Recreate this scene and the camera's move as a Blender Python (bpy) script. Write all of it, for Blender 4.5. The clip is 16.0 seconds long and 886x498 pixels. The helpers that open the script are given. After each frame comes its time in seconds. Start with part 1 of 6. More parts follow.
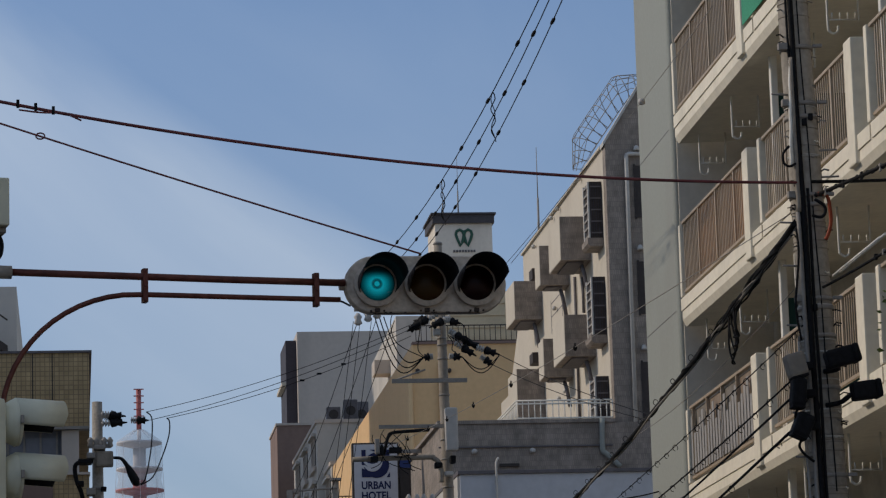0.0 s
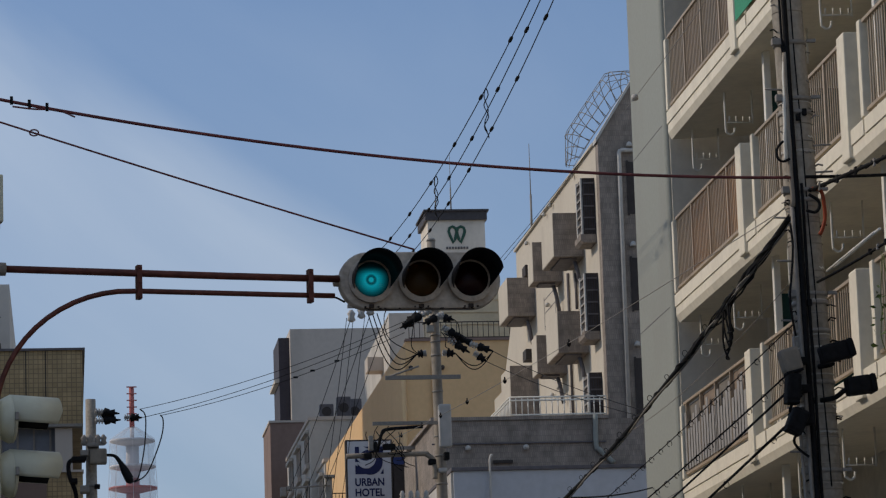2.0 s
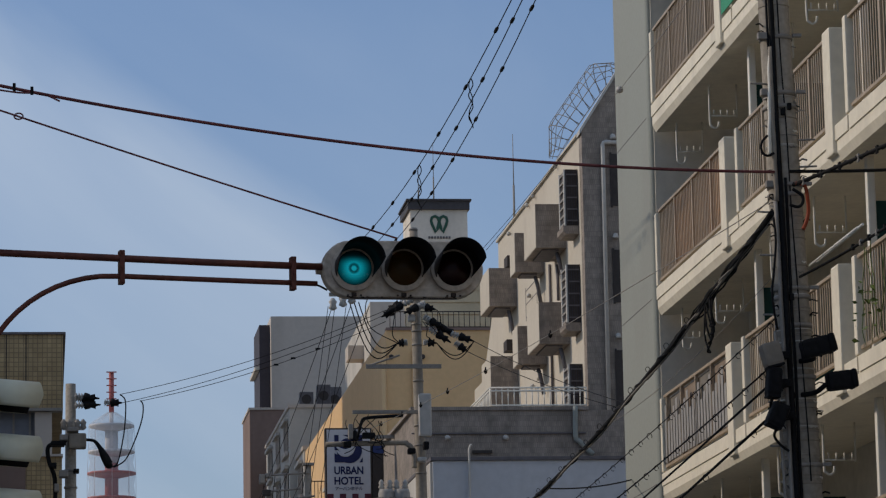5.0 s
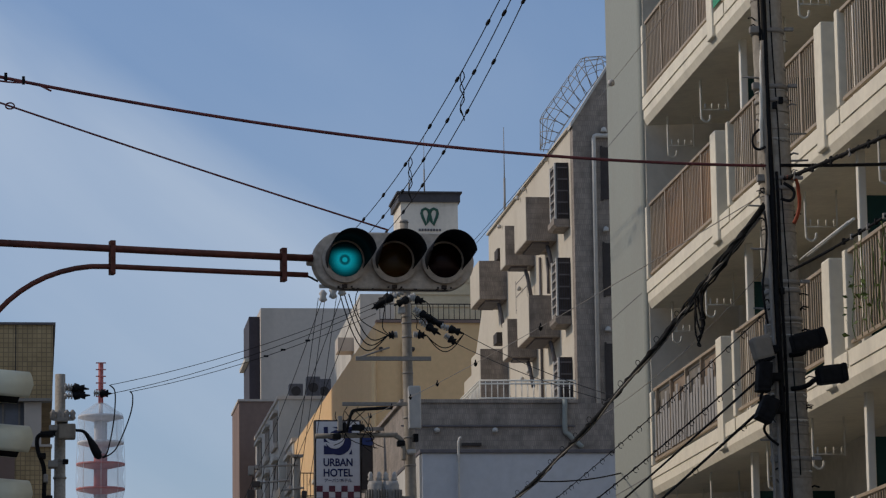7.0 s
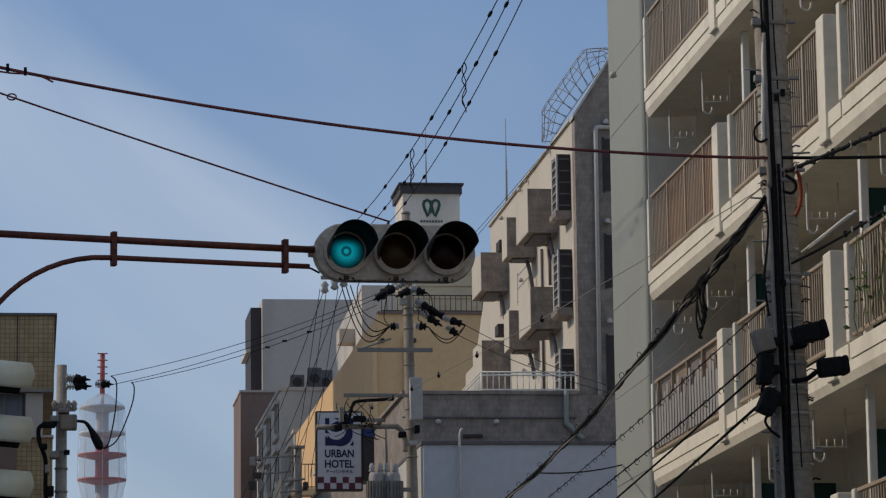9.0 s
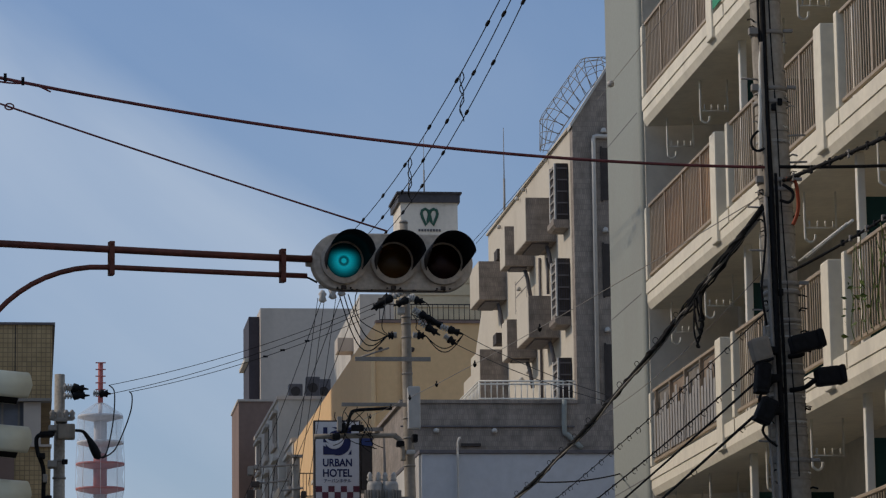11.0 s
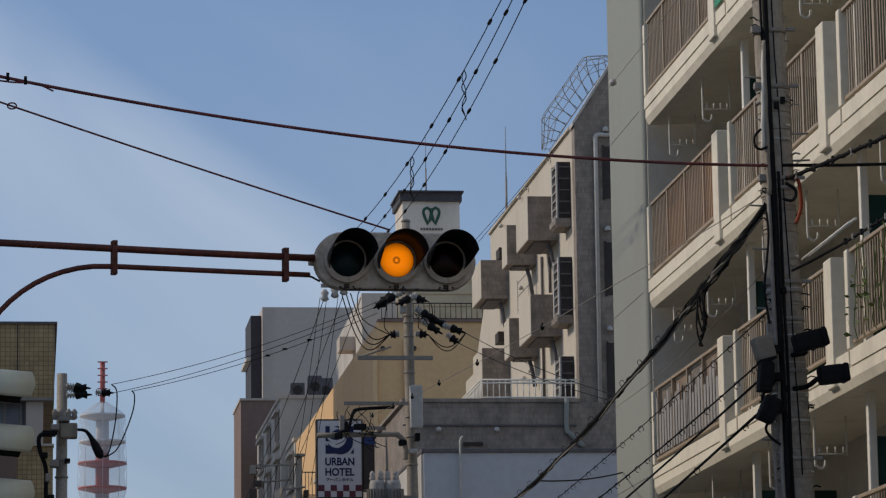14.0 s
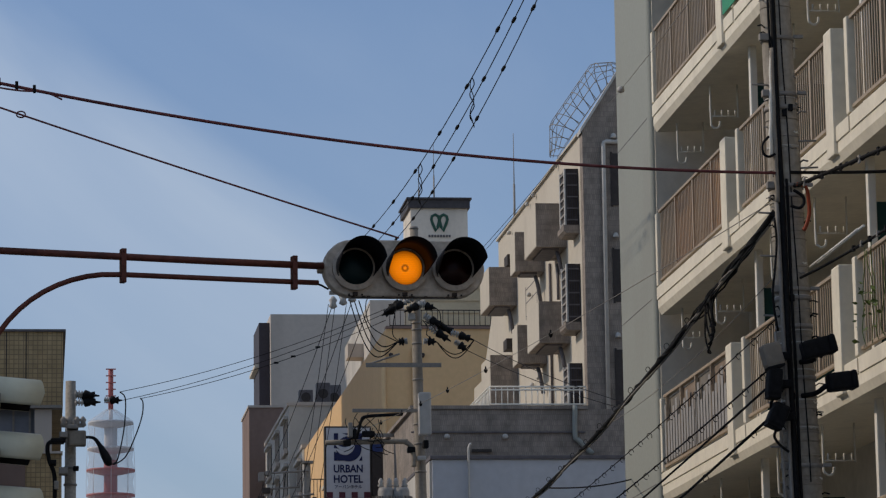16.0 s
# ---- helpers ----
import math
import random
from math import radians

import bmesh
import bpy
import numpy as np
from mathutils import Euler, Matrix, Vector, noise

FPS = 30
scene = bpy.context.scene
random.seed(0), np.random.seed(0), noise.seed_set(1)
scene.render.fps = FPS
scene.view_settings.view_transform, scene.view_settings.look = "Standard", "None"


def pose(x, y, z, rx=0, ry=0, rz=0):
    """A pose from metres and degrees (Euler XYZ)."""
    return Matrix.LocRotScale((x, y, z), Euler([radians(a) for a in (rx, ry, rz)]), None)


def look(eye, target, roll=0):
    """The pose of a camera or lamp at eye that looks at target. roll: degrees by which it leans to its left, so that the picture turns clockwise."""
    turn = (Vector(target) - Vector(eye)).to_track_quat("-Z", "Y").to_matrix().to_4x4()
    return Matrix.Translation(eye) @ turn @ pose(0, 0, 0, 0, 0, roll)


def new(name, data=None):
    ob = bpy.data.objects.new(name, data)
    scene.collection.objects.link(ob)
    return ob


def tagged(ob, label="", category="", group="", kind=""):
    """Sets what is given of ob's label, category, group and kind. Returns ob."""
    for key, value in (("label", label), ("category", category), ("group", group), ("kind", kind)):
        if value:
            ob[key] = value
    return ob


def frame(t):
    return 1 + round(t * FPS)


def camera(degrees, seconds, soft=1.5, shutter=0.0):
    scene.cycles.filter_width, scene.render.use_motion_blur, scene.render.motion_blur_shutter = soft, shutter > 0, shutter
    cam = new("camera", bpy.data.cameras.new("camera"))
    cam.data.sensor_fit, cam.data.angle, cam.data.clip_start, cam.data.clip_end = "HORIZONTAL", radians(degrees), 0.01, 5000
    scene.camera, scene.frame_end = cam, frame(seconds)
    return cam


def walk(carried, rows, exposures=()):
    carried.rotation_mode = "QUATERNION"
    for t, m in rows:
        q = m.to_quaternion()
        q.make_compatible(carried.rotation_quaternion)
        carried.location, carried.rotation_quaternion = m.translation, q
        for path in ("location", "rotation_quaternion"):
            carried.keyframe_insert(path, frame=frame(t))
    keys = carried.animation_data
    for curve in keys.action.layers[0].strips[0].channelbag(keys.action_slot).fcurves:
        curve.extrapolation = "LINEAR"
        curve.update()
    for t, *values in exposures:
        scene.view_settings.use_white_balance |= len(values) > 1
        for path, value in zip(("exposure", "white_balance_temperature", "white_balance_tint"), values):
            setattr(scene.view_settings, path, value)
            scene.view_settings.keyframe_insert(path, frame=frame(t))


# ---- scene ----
cam = camera(14.90, 16.0, soft=1.25)
walk(cam, [
    (0, pose(0.0236, -0.0232, 1.5058, 0, 0, -6.3852) @ pose(0, 0, 0, 100.1038) @ pose(0, 0, 0, 0, 0, -1.6921)),
    (0.5, pose(0.0259, -0.0068, 1.5061, 0, 0, -6.4189) @ pose(0, 0, 0, 100.0955) @ pose(0, 0, 0, 0, 0, -1.7342)),
    (1, pose(0.0210, -0.0123, 1.5058, 0, 0, -6.4620) @ pose(0, 0, 0, 100.0730) @ pose(0, 0, 0, 0, 0, -1.8066)),
    (1.5, pose(0.0188, -0.0101, 1.5040, 0, 0, -6.4964) @ pose(0, 0, 0, 100.0846) @ pose(0, 0, 0, 0, 0, -1.8635)),
    (2, pose(0.0119, -0.0088, 1.4991, 0, 0, -6.5112) @ pose(0, 0, 0, 100.0497) @ pose(0, 0, 0, 0, 0, -1.8421)),
    (2.5, pose(0.0127, 0.0011, 1.5002, 0, 0, -6.5636) @ pose(0, 0, 0, 99.9691) @ pose(0, 0, 0, 0, 0, -1.7877)),
    (3, pose(0.0071, -0.0069, 1.4985, 0, 0, -6.6057) @ pose(0, 0, 0, 99.7872) @ pose(0, 0, 0, 0, 0, -1.6873)),
    (3.5, pose(0.0061, -0.0047, 1.4990, 0, 0, -6.6603) @ pose(0, 0, 0, 99.8324) @ pose(0, 0, 0, 0, 0, -1.5258)),
    (4, pose(0.0054, -0.0070, 1.4997, 0, 0, -6.7068) @ pose(0, 0, 0, 99.8757) @ pose(0, 0, 0, 0, 0, -1.3730)),
    (6.5, pose(-0.0020, 0.0005, 1.4972, 0, 0, -6.9680) @ pose(0, 0, 0, 99.7809) @ pose(0, 0, 0, 0, 0, -0.8281)),
    (7, pose(-0.0026, 0.0009, 1.4955, 0, 0, -6.9837) @ pose(0, 0, 0, 99.7381) @ pose(0, 0, 0, 0, 0, -0.8109)),
    (7.5, pose(-0.0016, -0.0158, 1.4972, 0, 0, -6.9752) @ pose(0, 0, 0, 99.6943) @ pose(0, 0, 0, 0, 0, -0.8106)),
    (8, pose(-0.0002, -0.0036, 1.4992, 0, 0, -6.9652) @ pose(0, 0, 0, 99.7209) @ pose(0, 0, 0, 0, 0, -0.7044)),
    (8.5, pose(-0.0003, -0.0031, 1.5004, 0, 0, -6.9499) @ pose(0, 0, 0, 99.6662) @ pose(0, 0, 0, 0, 0, -0.7123)),
    (9, pose(-0.0014, -0.0019, 1.4985, 0, 0, -6.9519) @ pose(0, 0, 0, 99.5915) @ pose(0, 0, 0, 0, 0, -0.6993)),
    (11.5, pose(0.0031, -0.0173, 1.5008, 0, 0, -7.0102) @ pose(0, 0, 0, 99.8090) @ pose(0, 0, 0, 0, 0, -0.7764)),
    (12, pose(0.0026, -0.0094, 1.5025, 0, 0, -7.0122) @ pose(0, 0, 0, 99.8746) @ pose(0, 0, 0, 0, 0, -0.8236)),
    (12.5, pose(0.0016, -0.0157, 1.5053, 0, 0, -7.0011) @ pose(0, 0, 0, 99.9083) @ pose(0, 0, 0, 0, 0, -0.8318)),
    (13, pose(-0.0010, -0.0149, 1.5006, 0, 0, -6.9985) @ pose(0, 0, 0, 99.8780) @ pose(0, 0, 0, 0, 0, -0.8193)),
    (13.5, pose(-0.0028, 0.0018, 1.4995, 0, 0, -6.9844) @ pose(0, 0, 0, 99.7664) @ pose(0, 0, 0, 0, 0, -0.8485)),
    (14, pose(-0.0049, -0.0073, 1.5013, 0, 0, -6.9546) @ pose(0, 0, 0, 99.7217) @ pose(0, 0, 0, 0, 0, -0.8049)),
    (14.5, pose(-0.0024, 0.0003, 1.5041, 0, 0, -6.9270) @ pose(0, 0, 0, 99.7746) @ pose(0, 0, 0, 0, 0, -0.7864)),
    (15, pose(-0.0066, -0.0297, 1.5016, 0, 0, -6.8608) @ pose(0, 0, 0, 99.7817) @ pose(0, 0, 0, 0, 0, -0.8259)),
    (15.5, pose(-0.0088, -0.0245, 1.5039, 0, 0, -6.8229) @ pose(0, 0, 0, 99.8107) @ pose(0, 0, 0, 0, 0, -0.8106)),
    (16, pose(-0.0121, -0.0364, 1.5043, 0, 0, -6.8190) @ pose(0, 0, 0, 99.8376) @ pose(0, 0, 0, 0, 0, -0.8576)),
], exposures=[(0.0, 0.03, 6600, 12), (16.0, 0.03, 6600, 12)])

# ---------------------------------------------------------------- world and sun
SUN_EL, SUN_AZ = 32.0, -76.0          # azimuth from the street's direction, negative to the left
world = bpy.data.worlds.new("sky")
scene.world = world
world.use_nodes = True
wn, wl = world.node_tree.nodes, world.node_tree.links
sky = wn.new("ShaderNodeTexSky")
sky.sky_type, sky.sun_disc = "NISHITA", False
sky.sun_elevation, sky.sun_rotation = radians(SUN_EL), radians(SUN_AZ)
sky.air_density, sky.dust_density, sky.ozone_density = 1.0, 1.2, 3.8
coord = wn.new("ShaderNodeTexCoord")
lean = wn.new("ShaderNodeMapping")
lean.inputs["Rotation"].default_value = (0.0, radians(-33), 0.0)
stretch = wn.new("ShaderNodeMapping")
stretch.inputs["Scale"].default_value = (3.4, 3.0, 10.0)
stretch.inputs["Location"].default_value = (0.35, 0.0, 0.95)
wisps = wn.new("ShaderNodeTexNoise")
wisps.inputs["Scale"].default_value, wisps.inputs["Detail"].default_value = 1.1, 6.0
wisps.inputs["Roughness"].default_value, wisps.inputs["Distortion"].default_value = 0.52, 0.5
ramp = wn.new("ShaderNodeValToRGB")
ramp.color_ramp.elements[0].position, ramp.color_ramp.elements[1].position = 0.42, 0.64
ramp.color_ramp.elements[0].color, ramp.color_ramp.elements[1].color = (0, 0, 0, 1), (0.75, 0.75, 0.75, 1)
cloud = wn.new("ShaderNodeMix")
cloud.data_type = "RGBA"
cloud.inputs[7].default_value = (6.4, 6.6, 6.8, 1)
wl.new(coord.outputs["Generated"], lean.inputs["Vector"])
wl.new(lean.outputs["Vector"], stretch.inputs["Vector"])
wl.new(stretch.outputs["Vector"], wisps.inputs["Vector"])
wl.new(wisps.outputs["Fac"], ramp.inputs["Fac"])
# a bank of thin high cloud with a slanting upper edge
bank = wn.new("ShaderNodeVectorMath")
bank.operation = "DOT_PRODUCT"
bank.inputs[1].default_value = (-0.5590, 0.1943, -0.8061)
wl.new(coord.outputs["Generated"], bank.inputs[0])
ragged = wn.new("ShaderNodeMath")
ragged.operation, ragged.inputs[1].default_value = "MULTIPLY_ADD", 0.05
wl.new(wisps.outputs["Fac"], ragged.inputs[0])
wl.new(bank.outputs["Value"], ragged.inputs[2])
# stops below 0.38 add unseen cloud overhead that whitens the ambient light
edge = wn.new("ShaderNodeValToRGB")
for e, (p, v) in zip([edge.color_ramp.elements[0], edge.color_ramp.elements[1]] + [edge.color_ramp.elements.new(q) for q in (0.3, 0.4, 0.5, 0.6, 0.7)], ((0.0, 0.75), (0.75, 0.32), (0.20, 0.6), (0.38, 0.12), (0.520, 0.20), (0.540, 0.80), (0.600, 0.42))):
    e.position, e.color = p, (v, v, v, 1)
wide_edge = wn.new("ShaderNodeMath")
wide_edge.operation, wide_edge.inputs[1].default_value = "ADD", 0.5
wl.new(ragged.outputs[0], wide_edge.inputs[0])
wl.new(wide_edge.outputs[0], edge.inputs["Fac"])
grain_of = wn.new("ShaderNodeMath")
grain_of.operation, grain_of.inputs[1].default_value, grain_of.inputs[2].default_value = "MULTIPLY_ADD", 0.9, 0.4
wl.new(ramp.outputs["Color"], grain_of.inputs[0])
thin = wn.new("ShaderNodeMath")
thin.operation = "MULTIPLY"
wl.new(edge.outputs["Color"], thin.inputs[0])
wl.new(grain_of.outputs[0], thin.inputs[1])
wl.new(thin.outputs[0], cloud.inputs[0])
wl.new(sky.outputs["Color"], cloud.inputs[6])
hue = wn.new("ShaderNodeMix")
hue.data_type, hue.blend_type = "RGBA", "MULTIPLY"
hue.inputs[0].default_value, hue.inputs[7].default_value = 1.0, (0.83, 0.975, 1.15, 1)
height = wn.new("ShaderNodeSeparateXYZ")
wl.new(coord.outputs["Generated"], height.inputs[0])
near_horizon = wn.new("ShaderNodeMapRange")
for key, v in (("From Min", 0.0), ("From Max", 0.25), ("To Min", 0.45), ("To Max", 0.0)):
    near_horizon.inputs[key].default_value = v
wl.new(height.outputs["Z"], near_horizon.inputs["Value"])
haze = wn.new("ShaderNodeMix")
haze.data_type = "RGBA"
haze.inputs[7].default_value = (5.75, 5.5, 5.45, 1)
wl.new(near_horizon.outputs["Result"], haze.inputs[0])
wl.new(cloud.outputs[2], haze.inputs[6])
wl.new(haze.outputs[2], hue.inputs[6])
wl.new(hue.outputs[2], wn["Background"].inputs["Color"])
wn["Background"].inputs["Strength"].default_value = 0.088
sun = new("sun", bpy.data.lights.new("sun", "SUN"))
sun.data.energy, sun.data.angle, sun.data.color = 1.9, radians(2.0), (1.0, 0.87, 0.70)
sun.matrix_world = look((0, 0, 60), (60 * math.sin(radians(-SUN_AZ)) * 1, -60 * math.cos(radians(SUN_AZ)), 60 - 60 * math.tan(radians(SUN_EL))))


# ---------------------------------------------------------------- materials
def mat(name, color, rough=0.7, metal=0.0, vary=0.18, grain=6.0, stain=0.5, bump=0.15, dirt=None, streak=1.0, spec=0.2):
    """Principled paint with fine grain, large stains (stretched upright by streak) and fine relief, in metres."""
    m = bpy.data.materials.new(name)
    m.use_nodes = True
    n, l = m.node_tree.nodes, m.node_tree.links
    b = n["Principled BSDF"]
    b.inputs["Roughness"].default_value, b.inputs["Metallic"].default_value = rough, metal
    b.inputs["Specular IOR Level"].default_value = spec
    tc = n.new("ShaderNodeTexCoord")
    fine, wide = n.new("ShaderNodeTexNoise"), n.new("ShaderNodeTexNoise")
    fine.inputs["Scale"].default_value, fine.inputs["Detail"].default_value = grain, 5.0
    wide.inputs["Scale"].default_value, wide.inputs["Detail"].default_value = stain, 4.0
    mp = n.new("ShaderNodeMapping")
    mp.inputs["Scale"].default_value = (streak, streak, 1.0)
    l.new(tc.outputs["Object"], mp.inputs["Vector"])
    l.new(tc.outputs["Object"], fine.inputs["Vector"])
    l.new(mp.outputs["Vector"], wide.inputs["Vector"])
    c = Vector(color[:3])
    d = Vector(dirt) if dirt else c * 0.55
    r1 = n.new("ShaderNodeValToRGB")
    r1.color_ramp.elements[0].position, r1.color_ramp.elements[1].position = 0.3, 0.7
    r1.color_ramp.elements[0].color = (*(c * (1 - vary)), 1)
    r1.color_ramp.elements[1].color = (*[min(0.95, v * (1 + vary * 0.6)) for v in c], 1)
    l.new(fine.outputs["Fac"], r1.inputs["Fac"])
    r2 = n.new("ShaderNodeValToRGB")
    r2.color_ramp.elements[0].position, r2.color_ramp.elements[1].position = 0.5, 0.85
    r2.color_ramp.elements[0].color, r2.color_ramp.elements[1].color = (0, 0, 0, 1), (0.7, 0.7, 0.7, 1)
    l.new(wide.outputs["Fac"], r2.inputs["Fac"])
    mix = n.new("ShaderNodeMix")
    mix.data_type = "RGBA"
    mix.inputs[7].default_value = (*d, 1)
    l.new(r2.outputs["Color"], mix.inputs[0])
    l.new(r1.outputs["Color"], mix.inputs[6])
    l.new(mix.outputs[2], b.inputs["Base Color"])
    if bump:
        bp = n.new("ShaderNodeBump")
        bp.inputs["Strength"].default_value, bp.inputs["Distance"].default_value = bump, 0.01
        l.new(fine.outputs["Fac"], bp.inputs["Height"])
        l.new(bp.outputs["Normal"], b.inputs["Normal"])
    return m


def tile_mat(name, color, joint, tile_w, tile_h, gap, rough=0.6, across="x", vary=0.25, offset=0.0):
    """Small wall tiles with recessed joints, for faces that look along y (across x) or along x (across y)."""
    m = mat(name, color, rough, vary=vary, grain=3.0, stain=0.35, streak=3.0)
    n, l = m.node_tree.nodes, m.node_tree.links
    b = n["Principled BSDF"]
    old = b.inputs["Base Color"].links[0].from_socket
    tc, sep, com = n.new("ShaderNodeTexCoord"), n.new("ShaderNodeSeparateXYZ"), n.new("ShaderNodeCombineXYZ")
    l.new(tc.outputs["Object"], sep.inputs[0])
    add = n.new("ShaderNodeMath")
    l.new(sep.outputs["X"], add.inputs[0])
    l.new(sep.outputs["Y"], add.inputs[1])
    l.new(add.outputs[0], com.inputs[0])
    l.new(sep.outputs["Z"], com.inputs[1])
    br = n.new("ShaderNodeTexBrick")
    br.offset = offset
    br.inputs["Scale"].default_value = 1.0
    br.inputs["Brick Width"].default_value, br.inputs["Row Height"].default_value = tile_w, tile_h
    br.inputs["Mortar Size"].default_value = gap
    br.inputs["Color1"].default_value, br.inputs["Color2"].default_value = (1.06, 1.06, 1.06, 1), (0.86, 0.86, 0.86, 1)
    br.inputs["Mortar"].default_value = (*[j / max(c, 0.01) for j, c in zip(joint, color)], 1)
    l.new(com.outputs[0], br.inputs["Vector"])
    mul = n.new("ShaderNodeMix")
    mul.data_type, mul.blend_type = "RGBA", "MULTIPLY"
    mul.inputs[0].default_value = 1.0
    l.new(old, mul.inputs[6])
    l.new(br.outputs["Color"], mul.inputs[7])
    l.new(mul.outputs[2], b.inputs["Base Color"])
    return m


def glow(name, colour, strength, space, stops, upper):
    """A lit lamp seen through its lens: bright field, dark bulb ring, fine moulded lines; in the lens's own space."""
    m = bpy.data.materials.new(name)
    m.use_nodes = True
    n, l = m.node_tree.nodes, m.node_tree.links
    n.remove(n["Principled BSDF"])
    em = n.new("ShaderNodeEmission")
    tc = n.new("ShaderNodeTexCoord")
    tc.object = space
    ln = n.new("ShaderNodeVectorMath")
    ln.operation = "LENGTH"
    flat = n.new("ShaderNodeMapping")
    flat.inputs["Scale"].default_value = (1, 0, 1)
    l.new(tc.outputs["Object"], flat.inputs["Vector"])
    l.new(flat.outputs["Vector"], ln.inputs[0])
    r = n.new("ShaderNodeValToRGB")
    cr = r.color_ramp
    while len(cr.elements) < len(stops):
        cr.elements.new(0.5)
    for e, (p, v) in zip(cr.elements, stops):
        e.position, e.color = p / 0.15, (v, v, v, 1)
    sc = n.new("ShaderNodeMath")
    sc.operation, sc.inputs[1].default_value = "DIVIDE", 0.15
    l.new(ln.outputs["Value"], sc.inputs[0])
    l.new(sc.outputs[0], r.inputs["Fac"])
    wave = n.new("ShaderNodeTexWave")
    wave.bands_direction = "Z"
    wave.inputs["Scale"].default_value, wave.inputs["Distortion"].default_value = 22.0, 1.0
    l.new(tc.outputs["Object"], wave.inputs["Vector"])
    w2 = n.new("ShaderNodeMath")
    w2.operation, w2.inputs[1].default_value, w2.inputs[2].default_value = "MULTIPLY_ADD", 0.14, 0.88
    l.new(wave.outputs["Fac"], w2.inputs[0])
    sep = n.new("ShaderNodeSeparateXYZ")
    l.new(tc.outputs["Object"], sep.inputs[0])
    fall = n.new("ShaderNodeMapRange")
    fall.interpolation_type = "SMOOTHSTEP"
    for key, v in (("From Min", upper[0]), ("From Max", upper[1]), ("To Min", 1.0), ("To Max", upper[2])):
        fall.inputs[key].default_value = v
    l.new(sep.outputs["Z"], fall.inputs["Value"])
    m0 = n.new("ShaderNodeMath")
    m0.operation = "MULTIPLY"
    l.new(r.outputs["Color"], m0.inputs[0])
    l.new(fall.outputs["Result"], m0.inputs[1])
    m1 = n.new("ShaderNodeMath")
    m1.operation = "MULTIPLY"
    l.new(m0.outputs[0], m1.inputs[0])
    l.new(w2.outputs[0], m1.inputs[1])
    m2 = n.new("ShaderNodeMath")
    m2.operation, m2.inputs[1].default_value = "MULTIPLY", strength
    l.new(m1.outputs[0], m2.inputs[0])
    em.inputs["Color"].default_value = (*colour, 1)
    l.new(m2.outputs[0], em.inputs["Strength"])
    l.new(em.outputs[0], n["Material Output"].inputs["Surface"])
    return m


def lens_glass(name, tint):
    """Thin tinted pane: colours what is seen through it and mirrors a little."""
    m = bpy.data.materials.new(name)
    m.use_nodes = True
    n, l = m.node_tree.nodes, m.node_tree.links
    n.remove(n["Principled BSDF"])
    tr, gl, mx, fr = (n.new("ShaderNode" + k) for k in ("BsdfTransparent", "BsdfGlossy", "MixShader", "Fresnel"))
    tr.inputs["Color"].default_value = (*tint, 1)
    gl.inputs["Roughness"].default_value = 0.25
    gl.inputs["Color"].default_value = (0.4, 0.4, 0.4, 1)
    fr.inputs["IOR"].default_value = 1.45
    l.new(fr.outputs[0], mx.inputs[0])
    l.new(tr.outputs[0], mx.inputs[1])
    l.new(gl.outputs[0], mx.inputs[2])
    l.new(mx.outputs[0], n["Material Output"].inputs["Surface"])
    return m


M = {}
M["asphalt"] = mat("asphalt", (0.075, 0.075, 0.076), 0.9, grain=40, stain=0.3)
M["ground"] = mat("ground", (0.16, 0.155, 0.15), 0.9, grain=12, stain=0.1)
M["paving"] = tile_mat("paving", (0.46, 0.44, 0.40), (0.25, 0.24, 0.22), 0.3, 0.3, 0.006)
M["kerb"] = mat("kerb", (0.34, 0.33, 0.31), 0.85)
M["apt_grey"] = mat("apt_grey", (0.275, 0.29, 0.262), 0.8, vary=0.05, grain=14, stain=0.35, streak=2.5, dirt=(0.24, 0.24, 0.215))
M["apt_cream"] = mat("apt_cream", (0.72, 0.665, 0.54), 0.75, vary=0.07, grain=9, stain=0.7, streak=2.0, dirt=(0.50, 0.46, 0.38))
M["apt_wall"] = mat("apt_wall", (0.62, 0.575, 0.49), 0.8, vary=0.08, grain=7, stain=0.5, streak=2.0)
M["rail_brown"] = mat("rail_brown", (0.40, 0.315, 0.225), 0.5, 0.2, vary=0.12, grain=10, stain=1.5)
M["rail_panel"] = mat("rail_panel", (0.50, 0.27, 0.12), 0.55, vary=0.15, grain=5, stain=0.8, streak=4.0)
M["rail_panel_pale"] = mat("rail_panel_pale", (0.48, 0.32, 0.19), 0.55, vary=0.12, grain=5, stain=0.8, streak=4.0)
M["rail_panel_dark"] = mat("rail_panel_dark", (0.26, 0.20, 0.15), 0.55, vary=0.15, grain=5, stain=0.8, streak=4.0)
M["rail_panel_grey"] = mat("rail_panel_grey", (0.20, 0.18, 0.155), 0.55, vary=0.15, grain=5, stain=0.8, streak=4.0)
M["lattice_grey"] = mat("lattice_grey", (0.33, 0.315, 0.295), 0.5, vary=0.15, grain=12)
M["pipe_white"] = mat("pipe_white", (0.74, 0.71, 0.63), 0.5, vary=0.06)
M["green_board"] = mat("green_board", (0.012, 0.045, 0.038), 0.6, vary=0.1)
M["green_net"] = mat("green_net", (0.05, 0.30, 0.17), 0.7, vary=0.3, grain=30)
M["dark_glass"] = mat("dark_glass", (0.02, 0.022, 0.025), 0.12, vary=0.1, bump=0.0, spec=0.6)
M["steel"] = mat("steel", (0.27, 0.25, 0.225), 0.65, 0.1, vary=0.15, grain=20)
M["alu"] = mat("alu", (0.50, 0.48, 0.44), 0.6, 0.15, vary=0.1)
